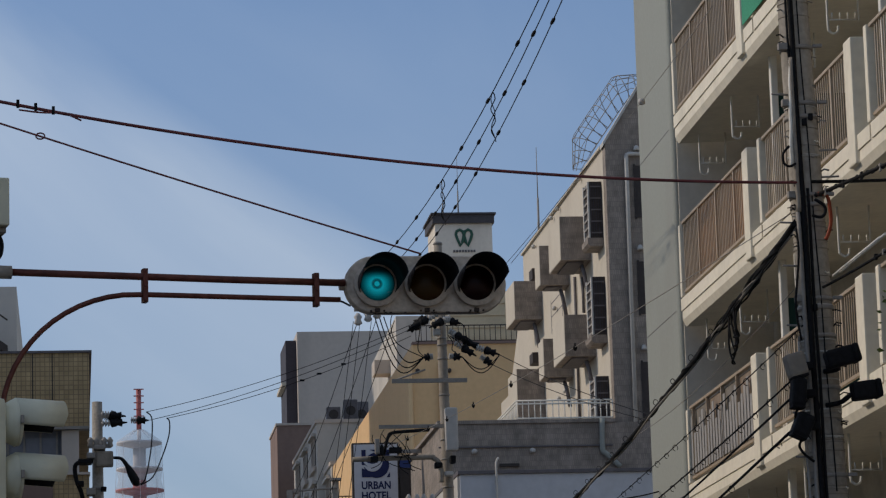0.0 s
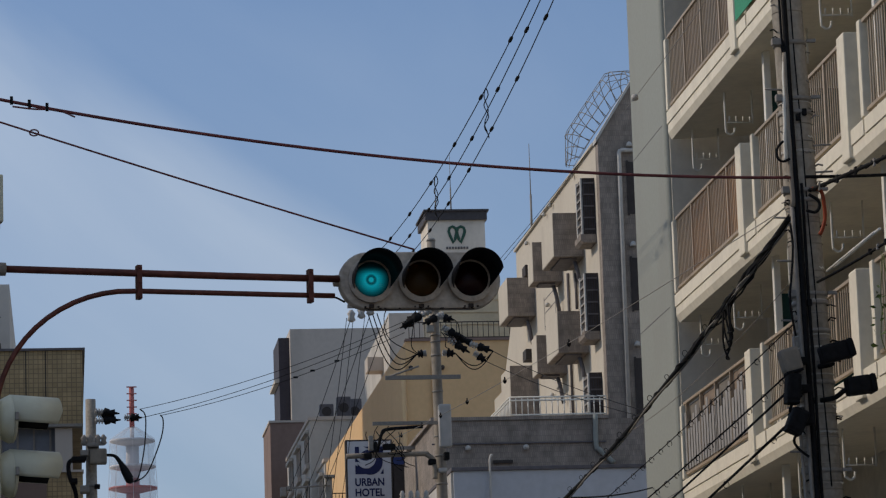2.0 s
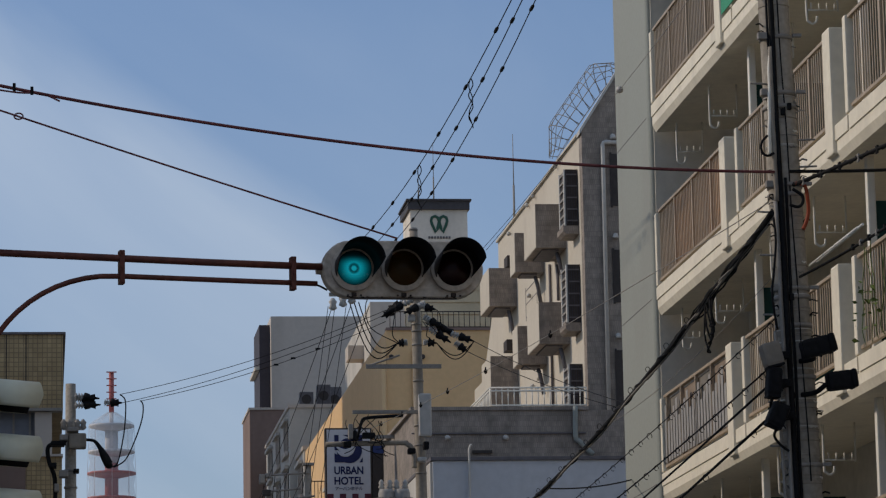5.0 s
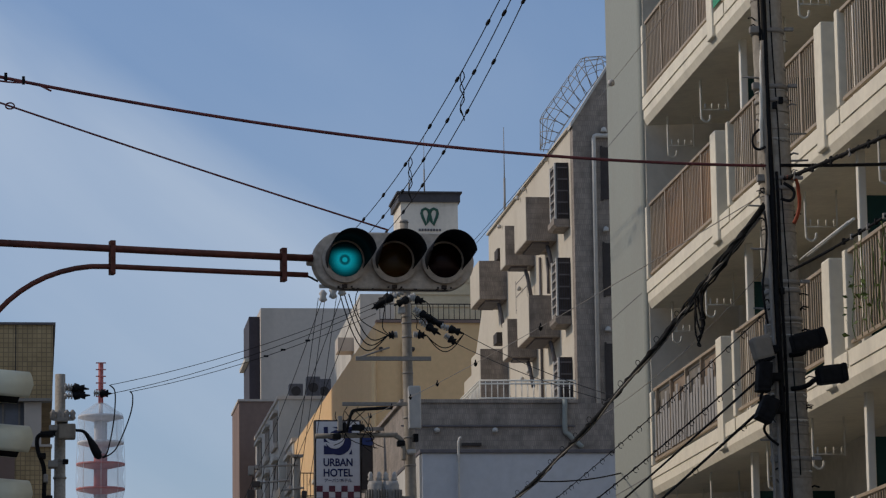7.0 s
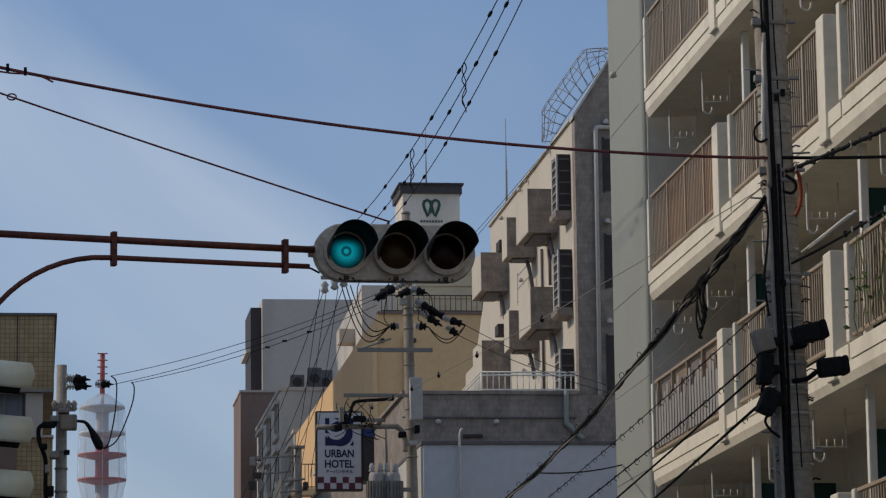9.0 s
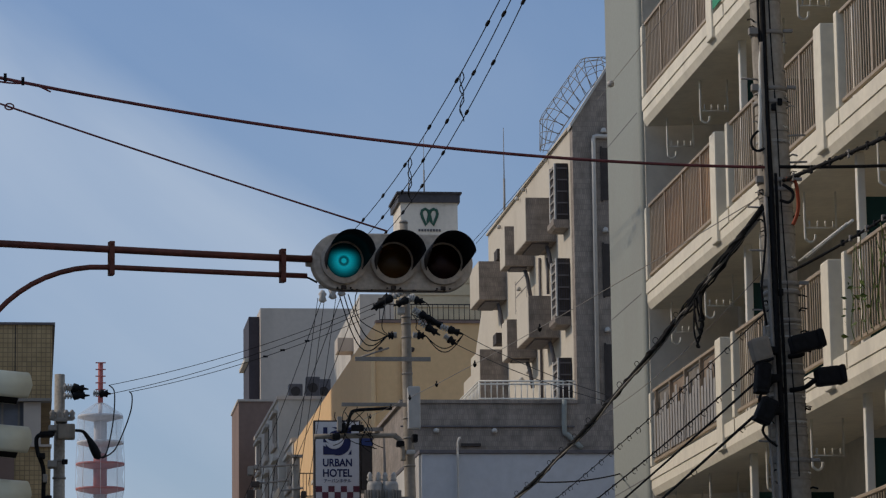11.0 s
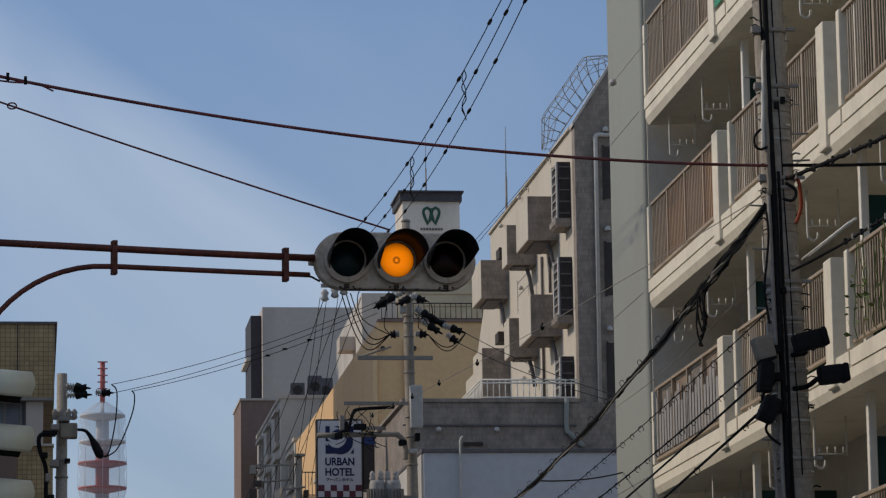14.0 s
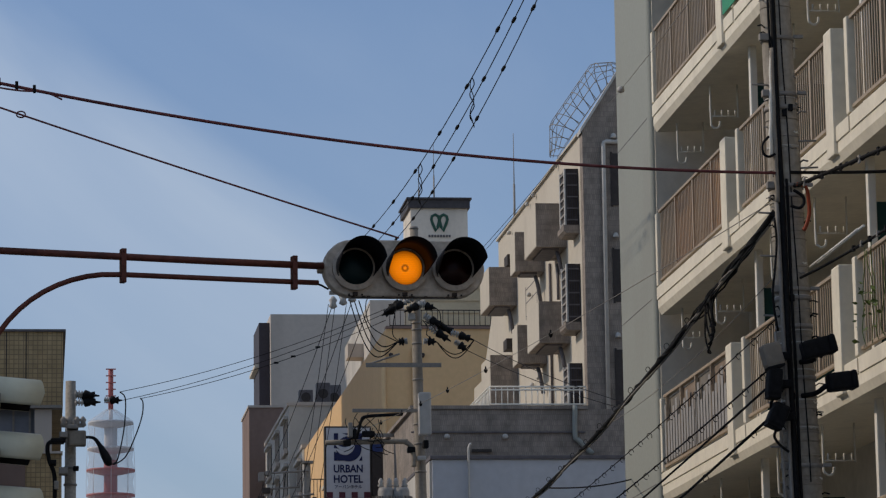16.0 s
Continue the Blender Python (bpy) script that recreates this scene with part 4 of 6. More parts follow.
for k in range(9):
    part("siding_board", box(YX + 1.5, 22, 151.5 - 0.06 * (k % 2), 156, YZ + 0.12 + 0.28 * k, YZ + 0.398 + 0.28 * k), "siding", plant, world=True)
tower = thing("sign_tower", (18.2, 156, YZ + 2.65), "pale square roof tower with a dark cap and emblem", "roof tower")
TX0, TX1 = 16.912, 19.581
part("shaft", box(TX0, TX1, 154, 157.2, YZ + 2.5, 30.347), "tower_white", tower, "pale painted tower", world=True)
part("cap", box(TX0 - 0.12, TX1 + 0.1, 153.85, 157.4, 30.320, 30.721), "cap_dark", tower, "dark overhanging cap", world=True)
part("cap_rim", box(TX0 - 0.2, TX1 + 0.18, 153.75, 157.5, 30.721, 30.802), "cap_dark", tower, world=True)
ex, ez = 18.257, 29.635
es = 18.653 - ex
for sx in (-1, 1):
    loop = [(ex + sx * es * u, 153.93, ez + es * v) for u, v in ((0.0, 0.35), (0.15, 0.78), (0.5, 0.98), (0.85, 0.8), (0.95, 0.4), (0.8, -0.1), (0.42, -0.98), (0.2, -0.5), (0.0, 0.35), (-0.12, 0.75))]
    bm = hose(bmesh.new(), loop, 0.070, 8)
    for v in bm.verts:
        v.co.y = 153.975 + (v.co.y - 153.93) * 0.25
    part("emblem", bm, "sign_green", tower, "dark green interlaced emblem", world=True)
for k in range(8):
    part("letter_bar", box(ex - 0.52 + 0.135 * k, ex - 0.43 + 0.135 * k, 153.96, 153.998, 28.960, 29.066), "coping", tower, world=True)
aerial(18.142, 155.0, 30.775 - 0.02, 33.691, "thin roof aerial on the tower cap")
aerial(17.535, 156.0, 30.775 - 0.02, 32.719, "short roof aerial on the tower cap")

# ---------------------------------------------------------------- farther buildings
pale = thing("pale_building", (24, 192, 0.12), "pale grey building stepping down along the street", "building")
PX = 18.078
part("wall", prism(bmesh.new(), [(186, 0.12), (186, 31.077), (202.017, 30.677), (202.017 + 3, 0.12)], "x", PX, 30), "pale_wall", pale, world=True)
ac = part("awning_box", box(PX - 0.9, PX - 0.002, 190, 191.6, 28.425, 29.203), "grey_wall", pale, world=True)
grey = thing("grey_tower_block", (24, 268, 0.12), "plain grey tower block with a slate stair side", "building")
part("wall", box(17.64, 34, 262, 282, 0.12, 42.01), "grey_wall", grey, "plain grey end wall", world=True)
part("stair_wall", box(16.80, 17.637, 263.1, 270, 0.12, 41.49), "slate_wall", grey, "dark slate stair shaft", world=True)
for k in range(5):
    z = 37.95 - 3.42 * k
    part("balcony_slab", box(16.45, 16.797, 263.2, 270, z, z + 0.26), "white_wall", grey, world=True)
brown = thing("brown_building", (15, 230, 0.12), "dark brown rendered block with a flat roof", "building")
part("wall", box(13.86, 16.66, 228, 236, 0.12, 30.34), "brown_wall", brown, world=True)
part("coping", box(13.78, 16.77, 227.9, 236.1, 30.34, 30.49), "grey_wall", brown, world=True)
# street fronts between the brown and the yellow block
for name, xa, xb, y0, y1, zt, rows_of, label in (
        ("pale_shop_house", 14.83, 19.0, 204.2, 226, 27.45, 3, "pale rendered house with window hoods and roof units"),
        ("cream_shop_house", 15.24, 17.9, 198.2, 204.0, 24.2, 1, "small cream rendered house with a slatted balcony over the street")):
    h = thing(name, (xa + 2, (y0 + y1) / 2, 0.12), label, "house")
    part("wall", box(xa, xb, y0, y1, 0.12, zt), "pale_wall", h, world=True)
    part("parapet", box(xa - 0.10, xb + 0.05, y0 - 0.08, y1, zt, zt + 0.22), "grey_wall", h, world=True)
    for k in range(4):
        for j in range(rows_of):
            yy, zz = y0 + 1.2 + j * (y1 - y0) / rows_of, zt - 2.4 - 2.9 * k
            w = part("window", box(xa - 0.05, xa + 0.2, yy, yy + 3.2, zz, zz + 1.6), "dark_glass", h, world=True)
            part("hood", box(xa - 0.28, xa - 0.052, yy - 0.3, yy + 3.5, zz + 1.7, zz + 1.9), "pale_wall", w, world=True)
            part("sill", box(xa - 0.22, xa - 0.052, yy - 0.2, yy + 3.4, zz - 0.4, zz - 0.1), "grey_wall", w, world=True)
            for i in range(4):
                part("mullion", box(xa - 0.10, xa - 0.052, yy + 0.9 * i, yy + 0.9 * i + 0.12, zz, zz + 1.6), "grey_wall", w, world=True)
    if rows_of == 3:
        for x, y, dz in ((15.6, 206.0, 1.0), (16.7, 206.4, 1.5), (17.6, 209, 1.7)):
            b = part("roof_unit", box(x, x + 0.85, y, y + 0.8, zt + 0.22, zt + 0.22 + dz, bevel=0.05), "coping", h, "grey rooftop air-conditioning unit", world=True)
            part("fan_grille", tube(bmesh.new(), (x + 0.42, y - 0.03, zt + 0.2 + dz * 0.55), (x + 0.42, y, zt + 0.2 + dz * 0.55), 0.3, n=16), "stair_dark", b, world=True)
            part("unit_foot", box(x + 0.1, x + 0.75, y + 0.1, y + 0.7, zt + 0.2, zt + 0.24), "coping", b, world=True)
    else:
        for k in range(9):
            part("balcony_slat", box(xa - 0.85, xa - 0.80, y0 + 0.3 + 0.55 * k, y0 + 0.55 + 0.55 * k, zt - 5.4, zt - 2.7), "white_wall", h, world=True)
        part("balcony_slab", box(xa - 0.9, xa - 0.002, y0 + 0.2, y1, zt - 5.7, zt - 5.42), "white_wall", h, world=True)

# tiled building across the street, with its window band
tan = thing("tan_tiled_building", (-10, 82, 0.12), "tan mosaic-tiled building with a grey window band", "building")
TR = 0.423
part("upper_wall", box(-22, TR, 75, 92, 11.037, 12.692), "tan_tile", tan, "tan mosaic tile wall", world=True)
part("coping", box(-22, TR + 0.06, 74.94, 92, 12.692, 12.743), "coping", tan, world=True)
part("window_wall", box(-22, TR - 0.25, 75.35, 92, 10.008, 11.037), "window_grey", tan, "grey window band under the tiles", world=True)
part("lower_wall", box(-22, TR - 0.02, 75.03, 92, 0.12, 10.008), "tan_tile", tan, world=True)
part("sill", box(-22, TR, 74.95, 75.4, 9.970, 10.020), "grey_wall", tan, world=True)
part("hood", box(-22, TR - 0.02, 74.98, 75.34, 10.987, 11.050), "steel", tan, world=True)
for k in range(8):
    x = TR - 0.75 - 0.36 * k
    w = part("window", box(x - 0.3, x, 75.3, 75.349, 10.095, 10.836), "window_grey", tan, world=True)
    part("mullion", box(x, x + 0.045, 75.27, 75.348, 10.033, 10.962), "steel", w, world=True)
part("corner_column", box(TR - 0.62, TR - 0.24, 75.1, 75.36, 10.020, 10.974), "grey_wall", tan, world=True)
for u in (-0.392, -0.826):
    part("tile_joint", box(u - 0.012, u + 0.012, 74.994, 74.999, 11.050, 12.680), "stair_dark", tan, world=True)
part("panel", box(-22, -0.395, 74.99, 75.02, 2.0, 9.757), "brown_wall", tan, world=True)

stairs = thing("stair_building", (-6, 128, 0.12), "grey plaster building with a dark outside stair", "building")
SX = -1.882
part("wall", box(SX - 14, SX, 120, 140, 0.12, 21.816), "pale_wall", stairs, world=True)
for k in range(5):
    z0 = 20.876 - 1.5 * k
    part("stair_flight", prism(bmesh.new(), [(SX - 2.2, z0), (SX - 0.3, z0 - 1.4), (SX - 0.3, z0 - 1.7), (SX - 2.2, z0 - 0.3)], "y", 118.5, 119.8), "stair_dark", stairs, world=True)
    part("stair_rail", tube(bmesh.new(), (SX - 2.2, 118.5, z0 + 0.9), (SX - 0.3, 118.5, z0 - 0.5), 0.03), "stair_dark", stairs, world=True)

# communications mast far behind
mast = thing("lattice_mast", (11.95, 600, 0.12), "red and white communications mast with round platforms and netting", "mast")
MX = 11.924
LEV = [(77.027, 0.6, "mast_white"), (74.607, 4.0, "mast_white"), (69.978, 4.1, "mast_white"), (66.162, 4.3, "mast_red"), (61.754, 4.3, "mast_red")]
top_z = 84.206
for a, b, r, m in ((top_z, LEV[0][0], 0.45, "mast_red"), (LEV[0][0], LEV[1][0] + 0.4, 0.35, "mast_white"), (LEV[1][0] + 0.4, LEV[2][0] - 2.0, 1.15, "mast_white"), (LEV[2][0] - 2.0, LEV[4][0] - 1.0, 1.2, "mast_red"), (LEV[4][0] - 1.0, 45.0, 1.2, "mast_white"), (45.0, 0.12, 1.6, "mast_red")):
    part("shaft", tube(bmesh.new(), (MX, 600, b), (MX, 600, a), r, n=10), m, mast, world=True)
for k in range(6):
    z = top_z - 1.2 * k
    part("rung", box(MX - 0.9, MX + 0.9, 599.4, 599.6, z - 0.1, z + 0.1), "mast_red", mast, world=True)
for z, r, m in LEV[1:]:
    part("platform", lathe(bmesh.new(), [(1.2, -0.9), (r, -0.2), (r, 0.15), (1.2, 0.45)], 24, centre=(MX, 600, z)), m, mast, world=True)
net = bmesh.new()
lathe(net, [(1.0, LEV[0][0]), (3.95, LEV[1][0] + 0.4), (4.05, LEV[1][0]), (3.75, (LEV[1][0] + LEV[2][0]) / 2), (4.1, LEV[2][0]), (3.8, (LEV[2][0] + LEV[3][0]) / 2), (4.3, LEV[3][0]), (3.95, (LEV[3][0] + LEV[4][0]) / 2), (4.3, LEV[4][0]), (2.6, LEV[4][0] - 6.5)], 32, centre=(MX, 600, 0))
part("safety_net", net, M["net_veil"], mast, "thin white safety netting", world=True)
for a, b in zip(LEV, LEV[1:]):
    for k in range(8):
        c, s = math.cos(2 * math.pi * k / 8), math.sin(2 * math.pi * k / 8)
        part("net_cord", tube(bmesh.new(), (MX + a[1] * c, 600 + a[1] * s, a[0]), (MX + b[1] * c, 600 + b[1] * s, b[0]), 0.028, n=4), "mast_white", mast, world=True)
for k in range(8):
    c, s = math.cos(2 * math.pi * k / 8), math.sin(2 * math.pi * k / 8)
    part("net_cord", tube(bmesh.new(), (MX + 4.3 * c, 600 + 4.3 * s, LEV[4][0]), (MX + 2.8 * c, 600 + 2.8 * s, LEV[4][0] - 6), 0.028, n=4), "mast_white", mast, world=True)


# ---------------------------------------------------------------- utility poles
def utility_pole(base, top, r0, r1, material, label):
    p = thing("utility_pole", base, label, "utility pole", group="utility poles")
    part("shaft", tube(bmesh.new(), base, top, r0, r1, 28), material, p, world=True)
    return p


near_base = Vector((6.386, 28.000, 4.214))
near_up = (Vector((6.274, 28.000, 8.423)) - near_base).normalized()
def on_near(z):
    return near_base + near_up * ((z - near_base.z) / near_up.z)
near = utility_pole(on_near(0.12), on_near(15.0), 0.185, 0.090, "pole_concrete", "weathered concrete utility pole wrapped in black cables and straps")
def near_r(z):
    return 0.185 - 0.095 * (z - 0.12) / 14.88
for v in (22, 128, 153, 300, 318, 492, 508, 560, 655, 815):
    z = 6.289 + (441 - v) / 214.0
    c = on_near(z)
    b = part("strap", tube(bmesh.new(), c - near_up * 0.018, c + near_up * 0.018, near_r(z) + 0.012, n=24), "steel", near, "galvanised strap", world=True)
    if v in (22, 128, 300, 492, 815):
        part("strap_ear", box(c.x + near_r(z) - 0.02, c.x + near_r(z) + 0.06, c.y - 0.17, c.y - 0.13, z - 0.015, z + 0.015, bevel=0.006), "steel", b, world=True)
        part("strap_lug", box(c.x - near_r(z) - 0.05, c.x - near_r(z) + 0.03, c.y - 0.15, c.y - 0.08, z - 0.03, z + 0.03, bevel=0.008), "steel", b, world=True)
for v in (590, 640, 695, 745):
    z = 6.289 + (441 - v) / 214.0
    c = on_near(z)
    part("wire_wrap", tube(bmesh.new(), c - near_up * 0.006, c + near_up * 0.006, near_r(z) + 0.006, n=24), "alu", near, world=True)
rngp = random.Random(8)
for k in range(46):
    z = rngp.uniform(3.8, 9.2)
    c = on_near(z)
    part("lashing", tube(bmesh.new(), c - near_up * 0.004, c + near_up * 0.004, near_r(z) + 0.004 + 0.004 * rngp.random(), n=20), rngp.choice(("alu", "pole_pale", "steel", "pole_concrete")), near, world=True)
for k in range(6):
    z = rngp.uniform(4.0, 9.0)
    c = on_near(z)
    a = rngp.uniform(-0.9, 0.9)
    part("clip", box(c.x + near_r(z) * math.sin(a) - 0.02, c.x + near_r(z) * math.sin(a) + 0.02, c.y - near_r(z) * math.cos(a) - 0.03, c.y - near_r(z) * math.cos(a) + 0.02, z - 0.03, z + 0.03, bevel=0.008), "black_rubber", near, world=True)
for k in range(34):
    z = rngp.uniform(4.0, 9.0)
    c, s_ = on_near(z), rngp.choice((1, 1, -1))
    d = near_r(z) * 0.85
    tip = Vector((s_ * (near_r(z) + rngp.uniform(0.015, 0.055)), -0.08 - 0.06 * rngp.random(), rngp.uniform(-0.02, 0.02)))
    part("wire_end", hose(bmesh.new(), [c + Vector((s_ * d, -0.06, 0)), c + tip * 0.8 + Vector((0, 0, 0.015)), c + tip], 0.0045 + 0.004 * rngp.random(), 5), rngp.choice(("black_rubber", "steel", "black_rubber")), near, world=True)
for k in range(16):
    z = rngp.uniform(4.0, 9.0)
    c, a = on_near(z), rngp.uniform(0.1, 1.1)
    r = near_r(z) + 0.004
    part("tape_end", hose(bmesh.new(), [c + Vector((r * math.sin(a + 0.16 * j), -r * math.cos(a + 0.16 * j), -0.012 * (j % 2))) for j in range(4)], 0.006, 5), rngp.choice(("alu", "pipe_white", "steel")), near, world=True)
def run(name, offs, z0, z1, r, material, label=""):
    """A cable or conduit that follows the shaft, slightly wavy."""
    pts = []
    for i in range(25):
        z = z0 + (z1 - z0) * i / 24
        c = on_near(z)
        w = offs[0] + (offs[1] - offs[0]) * i / 24
        pts.append((c.x + w + 0.003 * math.sin(i * 0.9), c.y - near_r(z) - r * 0.7, z))
    part(name, hose(bmesh.new(), pts, r, 10), material, near, label, world=True)
run("riser_cable", (-0.125, -0.055), 2.0, 9.0, 0.025, "black_rubber", "thick black riser cable")
run("riser_cable", (-0.085, -0.025), 2.0, 7.0, 0.013, "black_rubber")
run("riser_cable", (-0.10, -0.095), 4.9, 9.0, 0.011, "black_rubber")
run("thin_wire", (0.03, 0.0), 4.4, 9.0, 0.006, "black_rubber")
run("conduit", (-0.155, -0.125), 2.0, 6.794, 0.019, "steel", "grey steel conduit")
run("conduit", (-0.21, -0.20), 2.0, 5.677, 0.013, "steel", "thin grey conduit")
run("cable_guard", (-0.115, -0.085), 6.794, 8.144, 0.023, "pole_pale", "pale plastic cable guard")
run("cable_guard", (-0.15, -0.09), 7.186, 8.124, 0.018, "pipe_white", "pale plastic cable guard")
part("loop", hose(bmesh.new(), [(6.136, 27.800, 7.358), (6.080, 27.800, 7.293), (6.083, 27.800, 7.210), (6.131, 27.800, 7.181), (6.186, 27.800, 7.206)], 0.012), "black_rubber", near, world=True)
part("orange_hose", hose(bmesh.new(), [(6.353, 27.750, 6.934), (6.431, 27.750, 6.910), (6.452, 27.750, 6.788), (6.453, 27.750, 6.680), (6.426, 27.750, 6.583), (6.400, 27.750, 6.534)], 0.017, 8), "orange_tube", near, "orange protective hose", world=True)
part("cable_loop", hose(bmesh.new(), [(6.311, 27.700, 6.875), (6.392, 27.700, 6.817), (6.395, 27.700, 6.754), (6.355, 27.700, 6.719), (6.282, 27.700, 6.738)], 0.014), "black_rubber", near, world=True)
part("side_drop", hose(bmesh.new(), [(6.149, 27.750, 6.639), (6.163, 27.750, 6.444), (6.141, 27.750, 6.201), (6.115, 27.750, 5.959), (6.150, 27.750, 5.670)], 0.010), "black_rubber", near, world=True)
for v in (110, 215, 265, 350, 430, 540, 600, 700, 780):
    z = 6.289 + (441 - v) / 214.0
    c = on_near(z)
    s = 1 if (v // 5) % 2 else -1
    part("step_bolt", tube(bmesh.new(), (c.x + s * 0.05, c.y - 0.05, z), (c.x + s * (near_r(z) + 0.13), c.y - 0.1, z), 0.009, n=6), "steel", near, world=True)


def floodlight(u0, v0, u1, v1, tilt, label):
    """A black lamp head with a hood and cooling ribs on a bracket."""
    cx, cz = (u0 + u1) / 2, (v0 + v1) / 2
    c = Vector((6.295 + (cx - 1400) / 216.0, 27.6, 5.457 - (cz - 600) / 216.0))
    w, h = (u1 - u0) / 216.0 / 2, (v1 - v0) / 216.0 / 2
    f = thing("floodlight", c, label, "floodlight", group="floodlights on the pole")
    f.matrix_world = Matrix.Translation(c) @ pose(0, 0, 0, 0, tilt, 0)
    part("body", box(-w, w * 0.7, -0.09, 0.09, -h * 0.72, h * 0.72, bevel=0.03), "black_rubber", f)
    part("hood", box(w * 0.55, w, -0.11, 0.11, -h * 0.76, h * 0.76, bevel=0.03), "visor_black", f)
    return f, c


for u0, v0, u1, v1, tilt in ((1404, 566, 1466, 612, -14), (1449, 628, 1503, 674, -7)):
    f, c = floodlight(u0, v0, u1, v1, tilt, "black floodlight head bracketed to the concrete pole")
    arm_to = on_near(c.z - 0.05)
    part("bracket", hose(bmesh.new(), [arm_to + Vector((0, -0.15, -0.04)), arm_to + Vector((0.1, -0.25, -0.03)), c + Vector((-0.12, 0, -0.03)), c], 0.022, 8), "black_rubber", f, world=True)
for u0, v0, u1, v1, m, label in ((1331, 582, 1366, 625, "pole_pale", "pale grey closure dome on the concrete pole"), (1338, 628, 1364, 680, "black_rubber", "black splice closure on the concrete pole"), (1340, 692, 1372, 735, "black_rubber", "black splice closure on the concrete pole")):
    cx, cz = (u0 + u1) / 2, (v0 + v1) / 2
    c = (6.317 + (cx - 1400) / 215.5, 27.7, 5.471 - (cz - 600) / 215.5)
    w, h = (u1 - u0) / 431.0, (v1 - v0) / 431.0
    cl = thing("splice_closure", c, label, "splice closure", group="splice closures on the pole")
    lean = {582: -14, 628: 6, 692: 24}[v0]
    part("shell", box(-w, w, -0.09, 0.09, -h, h, bevel=0.028), m, cl, "", pose(0, 0, 0, 0, lean, 0))
    part("lid", box(-w * 0.9, w * 0.9, -0.085, 0.085, -h - 0.015, -h + 0.008, bevel=0.006), "black_rubber", cl, "", pose(0, 0, 0, 0, lean, 0))
    part("cable_tail", hose(bmesh.new(), [(0, 0, -h), (-0.03, 0.02, -h - 0.07), (0.02, 0.05, -h - 0.14), (0.10, 0.06, -h - 0.20)], 0.012, 6), "black_rubber", cl)
    part("clamp", box(0, 0.15, 0.0, 0.22, -0.03, 0.03, bevel=0.006), "black_rubber", cl)

# middle pole with cross arms
mid_base, mid_top = Vector((7.823, 70.000, 8.763)), Vector((7.750, 70.000, 14.159))
mid_up = (mid_top - mid_base).normalized()
def on_mid(z):
    return mid_base + mid_up * ((z - mid_base.z) / mid_up.z)
mid = utility_pole(on_mid(0.12), mid_top, 0.168, 0.085, "pole_pale", "pale concrete utility pole with cross arms, insulators and an antenna panel")
part("cap", tube(bmesh.new(), mid_top, mid_top + Vector((0, 0, 0.05)), 0.10, 0.08, 16), "steel", mid, world=True)
part("cross_arm", box(5.923, 7.700, 69.72, 69.80, 12.712, 12.784), "steel", mid, "galvanised upper cross arm", world=True)
part("cross_arm", box(6.673, 8.256, 69.70, 69.78, 11.182, 11.265), "steel", mid, "galvanised cross arm", world=True)
part("cross_arm", box(5.880, 8.005, 69.72, 69.80, 13.313, 13.409), "steel", mid, "galvanised top cross arm", world=True)
part("arm_stay", tube(bmesh.new(), (7.385, 69.750, 11.460), (6.767, 69.750, 11.255), 0.02), "steel", mid, world=True)
part("cross_arm", box(6.381, 7.756, 69.70, 69.78, 10.231, 10.302), "steel", mid, world=True)
part("bent_conduit", hose(bmesh.new(), [(7.652, 69.700, 9.085), (7.654, 69.700, 9.321), (7.609, 69.700, 9.498), (7.492, 69.700, 9.592), (7.338, 69.700, 9.615), (5.808, 69.700, 9.590)], 0.055, 10), "pole_pale", mid, "thick grey bent conduit", world=True)
part("riser", hose(bmesh.new(), [(7.427, 69.700, 10.183), (7.131, 69.700, 10.170), (6.659, 69.700, 10.134), (6.564, 69.700, 10.051), (6.503, 69.700, 9.850), (6.455, 69.700, 9.673)], 0.035), "black_rubber", mid, world=True)
part("antenna_panel", box(7.745, 8.005, 69.45, 69.7, 9.722, 10.621, bevel=0.04), "porcelain", mid, "white antenna panel", world=True)
for u, v, w, h in ((604, 735, 8, 26), (612, 742, 6, 18), (598, 758, 14, 10), (636, 742, 22, 10)):
    part("junction", box(6.318 + (u - w / 2 - 604) / 85.0, 6.318 + (u + w / 2 - 604) / 85.0, 69.5, 69.68, 9.838 - (v + h / 2 - 735) / 85.0, 9.838 - (v - h / 2 - 735) / 85.0, bevel=0.02), "black_rubber" if w != 8 else "steel", mid, world=True)
for v in (504, 520, 548, 560, 585, 650, 730, 765, 790, 815):
    c = on_mid(13.409 + (441 - v) / 85.0)
    part("band", tube(bmesh.new(), c - mid_up * 0.02, c + mid_up * 0.02, 0.180 - 0.084 * c.z / 14.1, n=20), "steel", mid, world=True)
for u, v, w, h in ((712, 770, 14, 10), (738, 760, 10, 14), (730, 785, 16, 8), (716, 532, 12, 12), (722, 512, 18, 5)):
    part("fitting", box(7.751 + (u - w / 2 - 725) / 85.0, 7.751 + (u + w / 2 - 725) / 85.0, 69.62, 69.85, 9.557 - (v + h / 2 - 760) / 85.0, 9.557 - (v - h / 2 - 760) / 85.0, bevel=0.03), "black_rubber" if v in (770, 760) else "porcelain", mid, world=True)


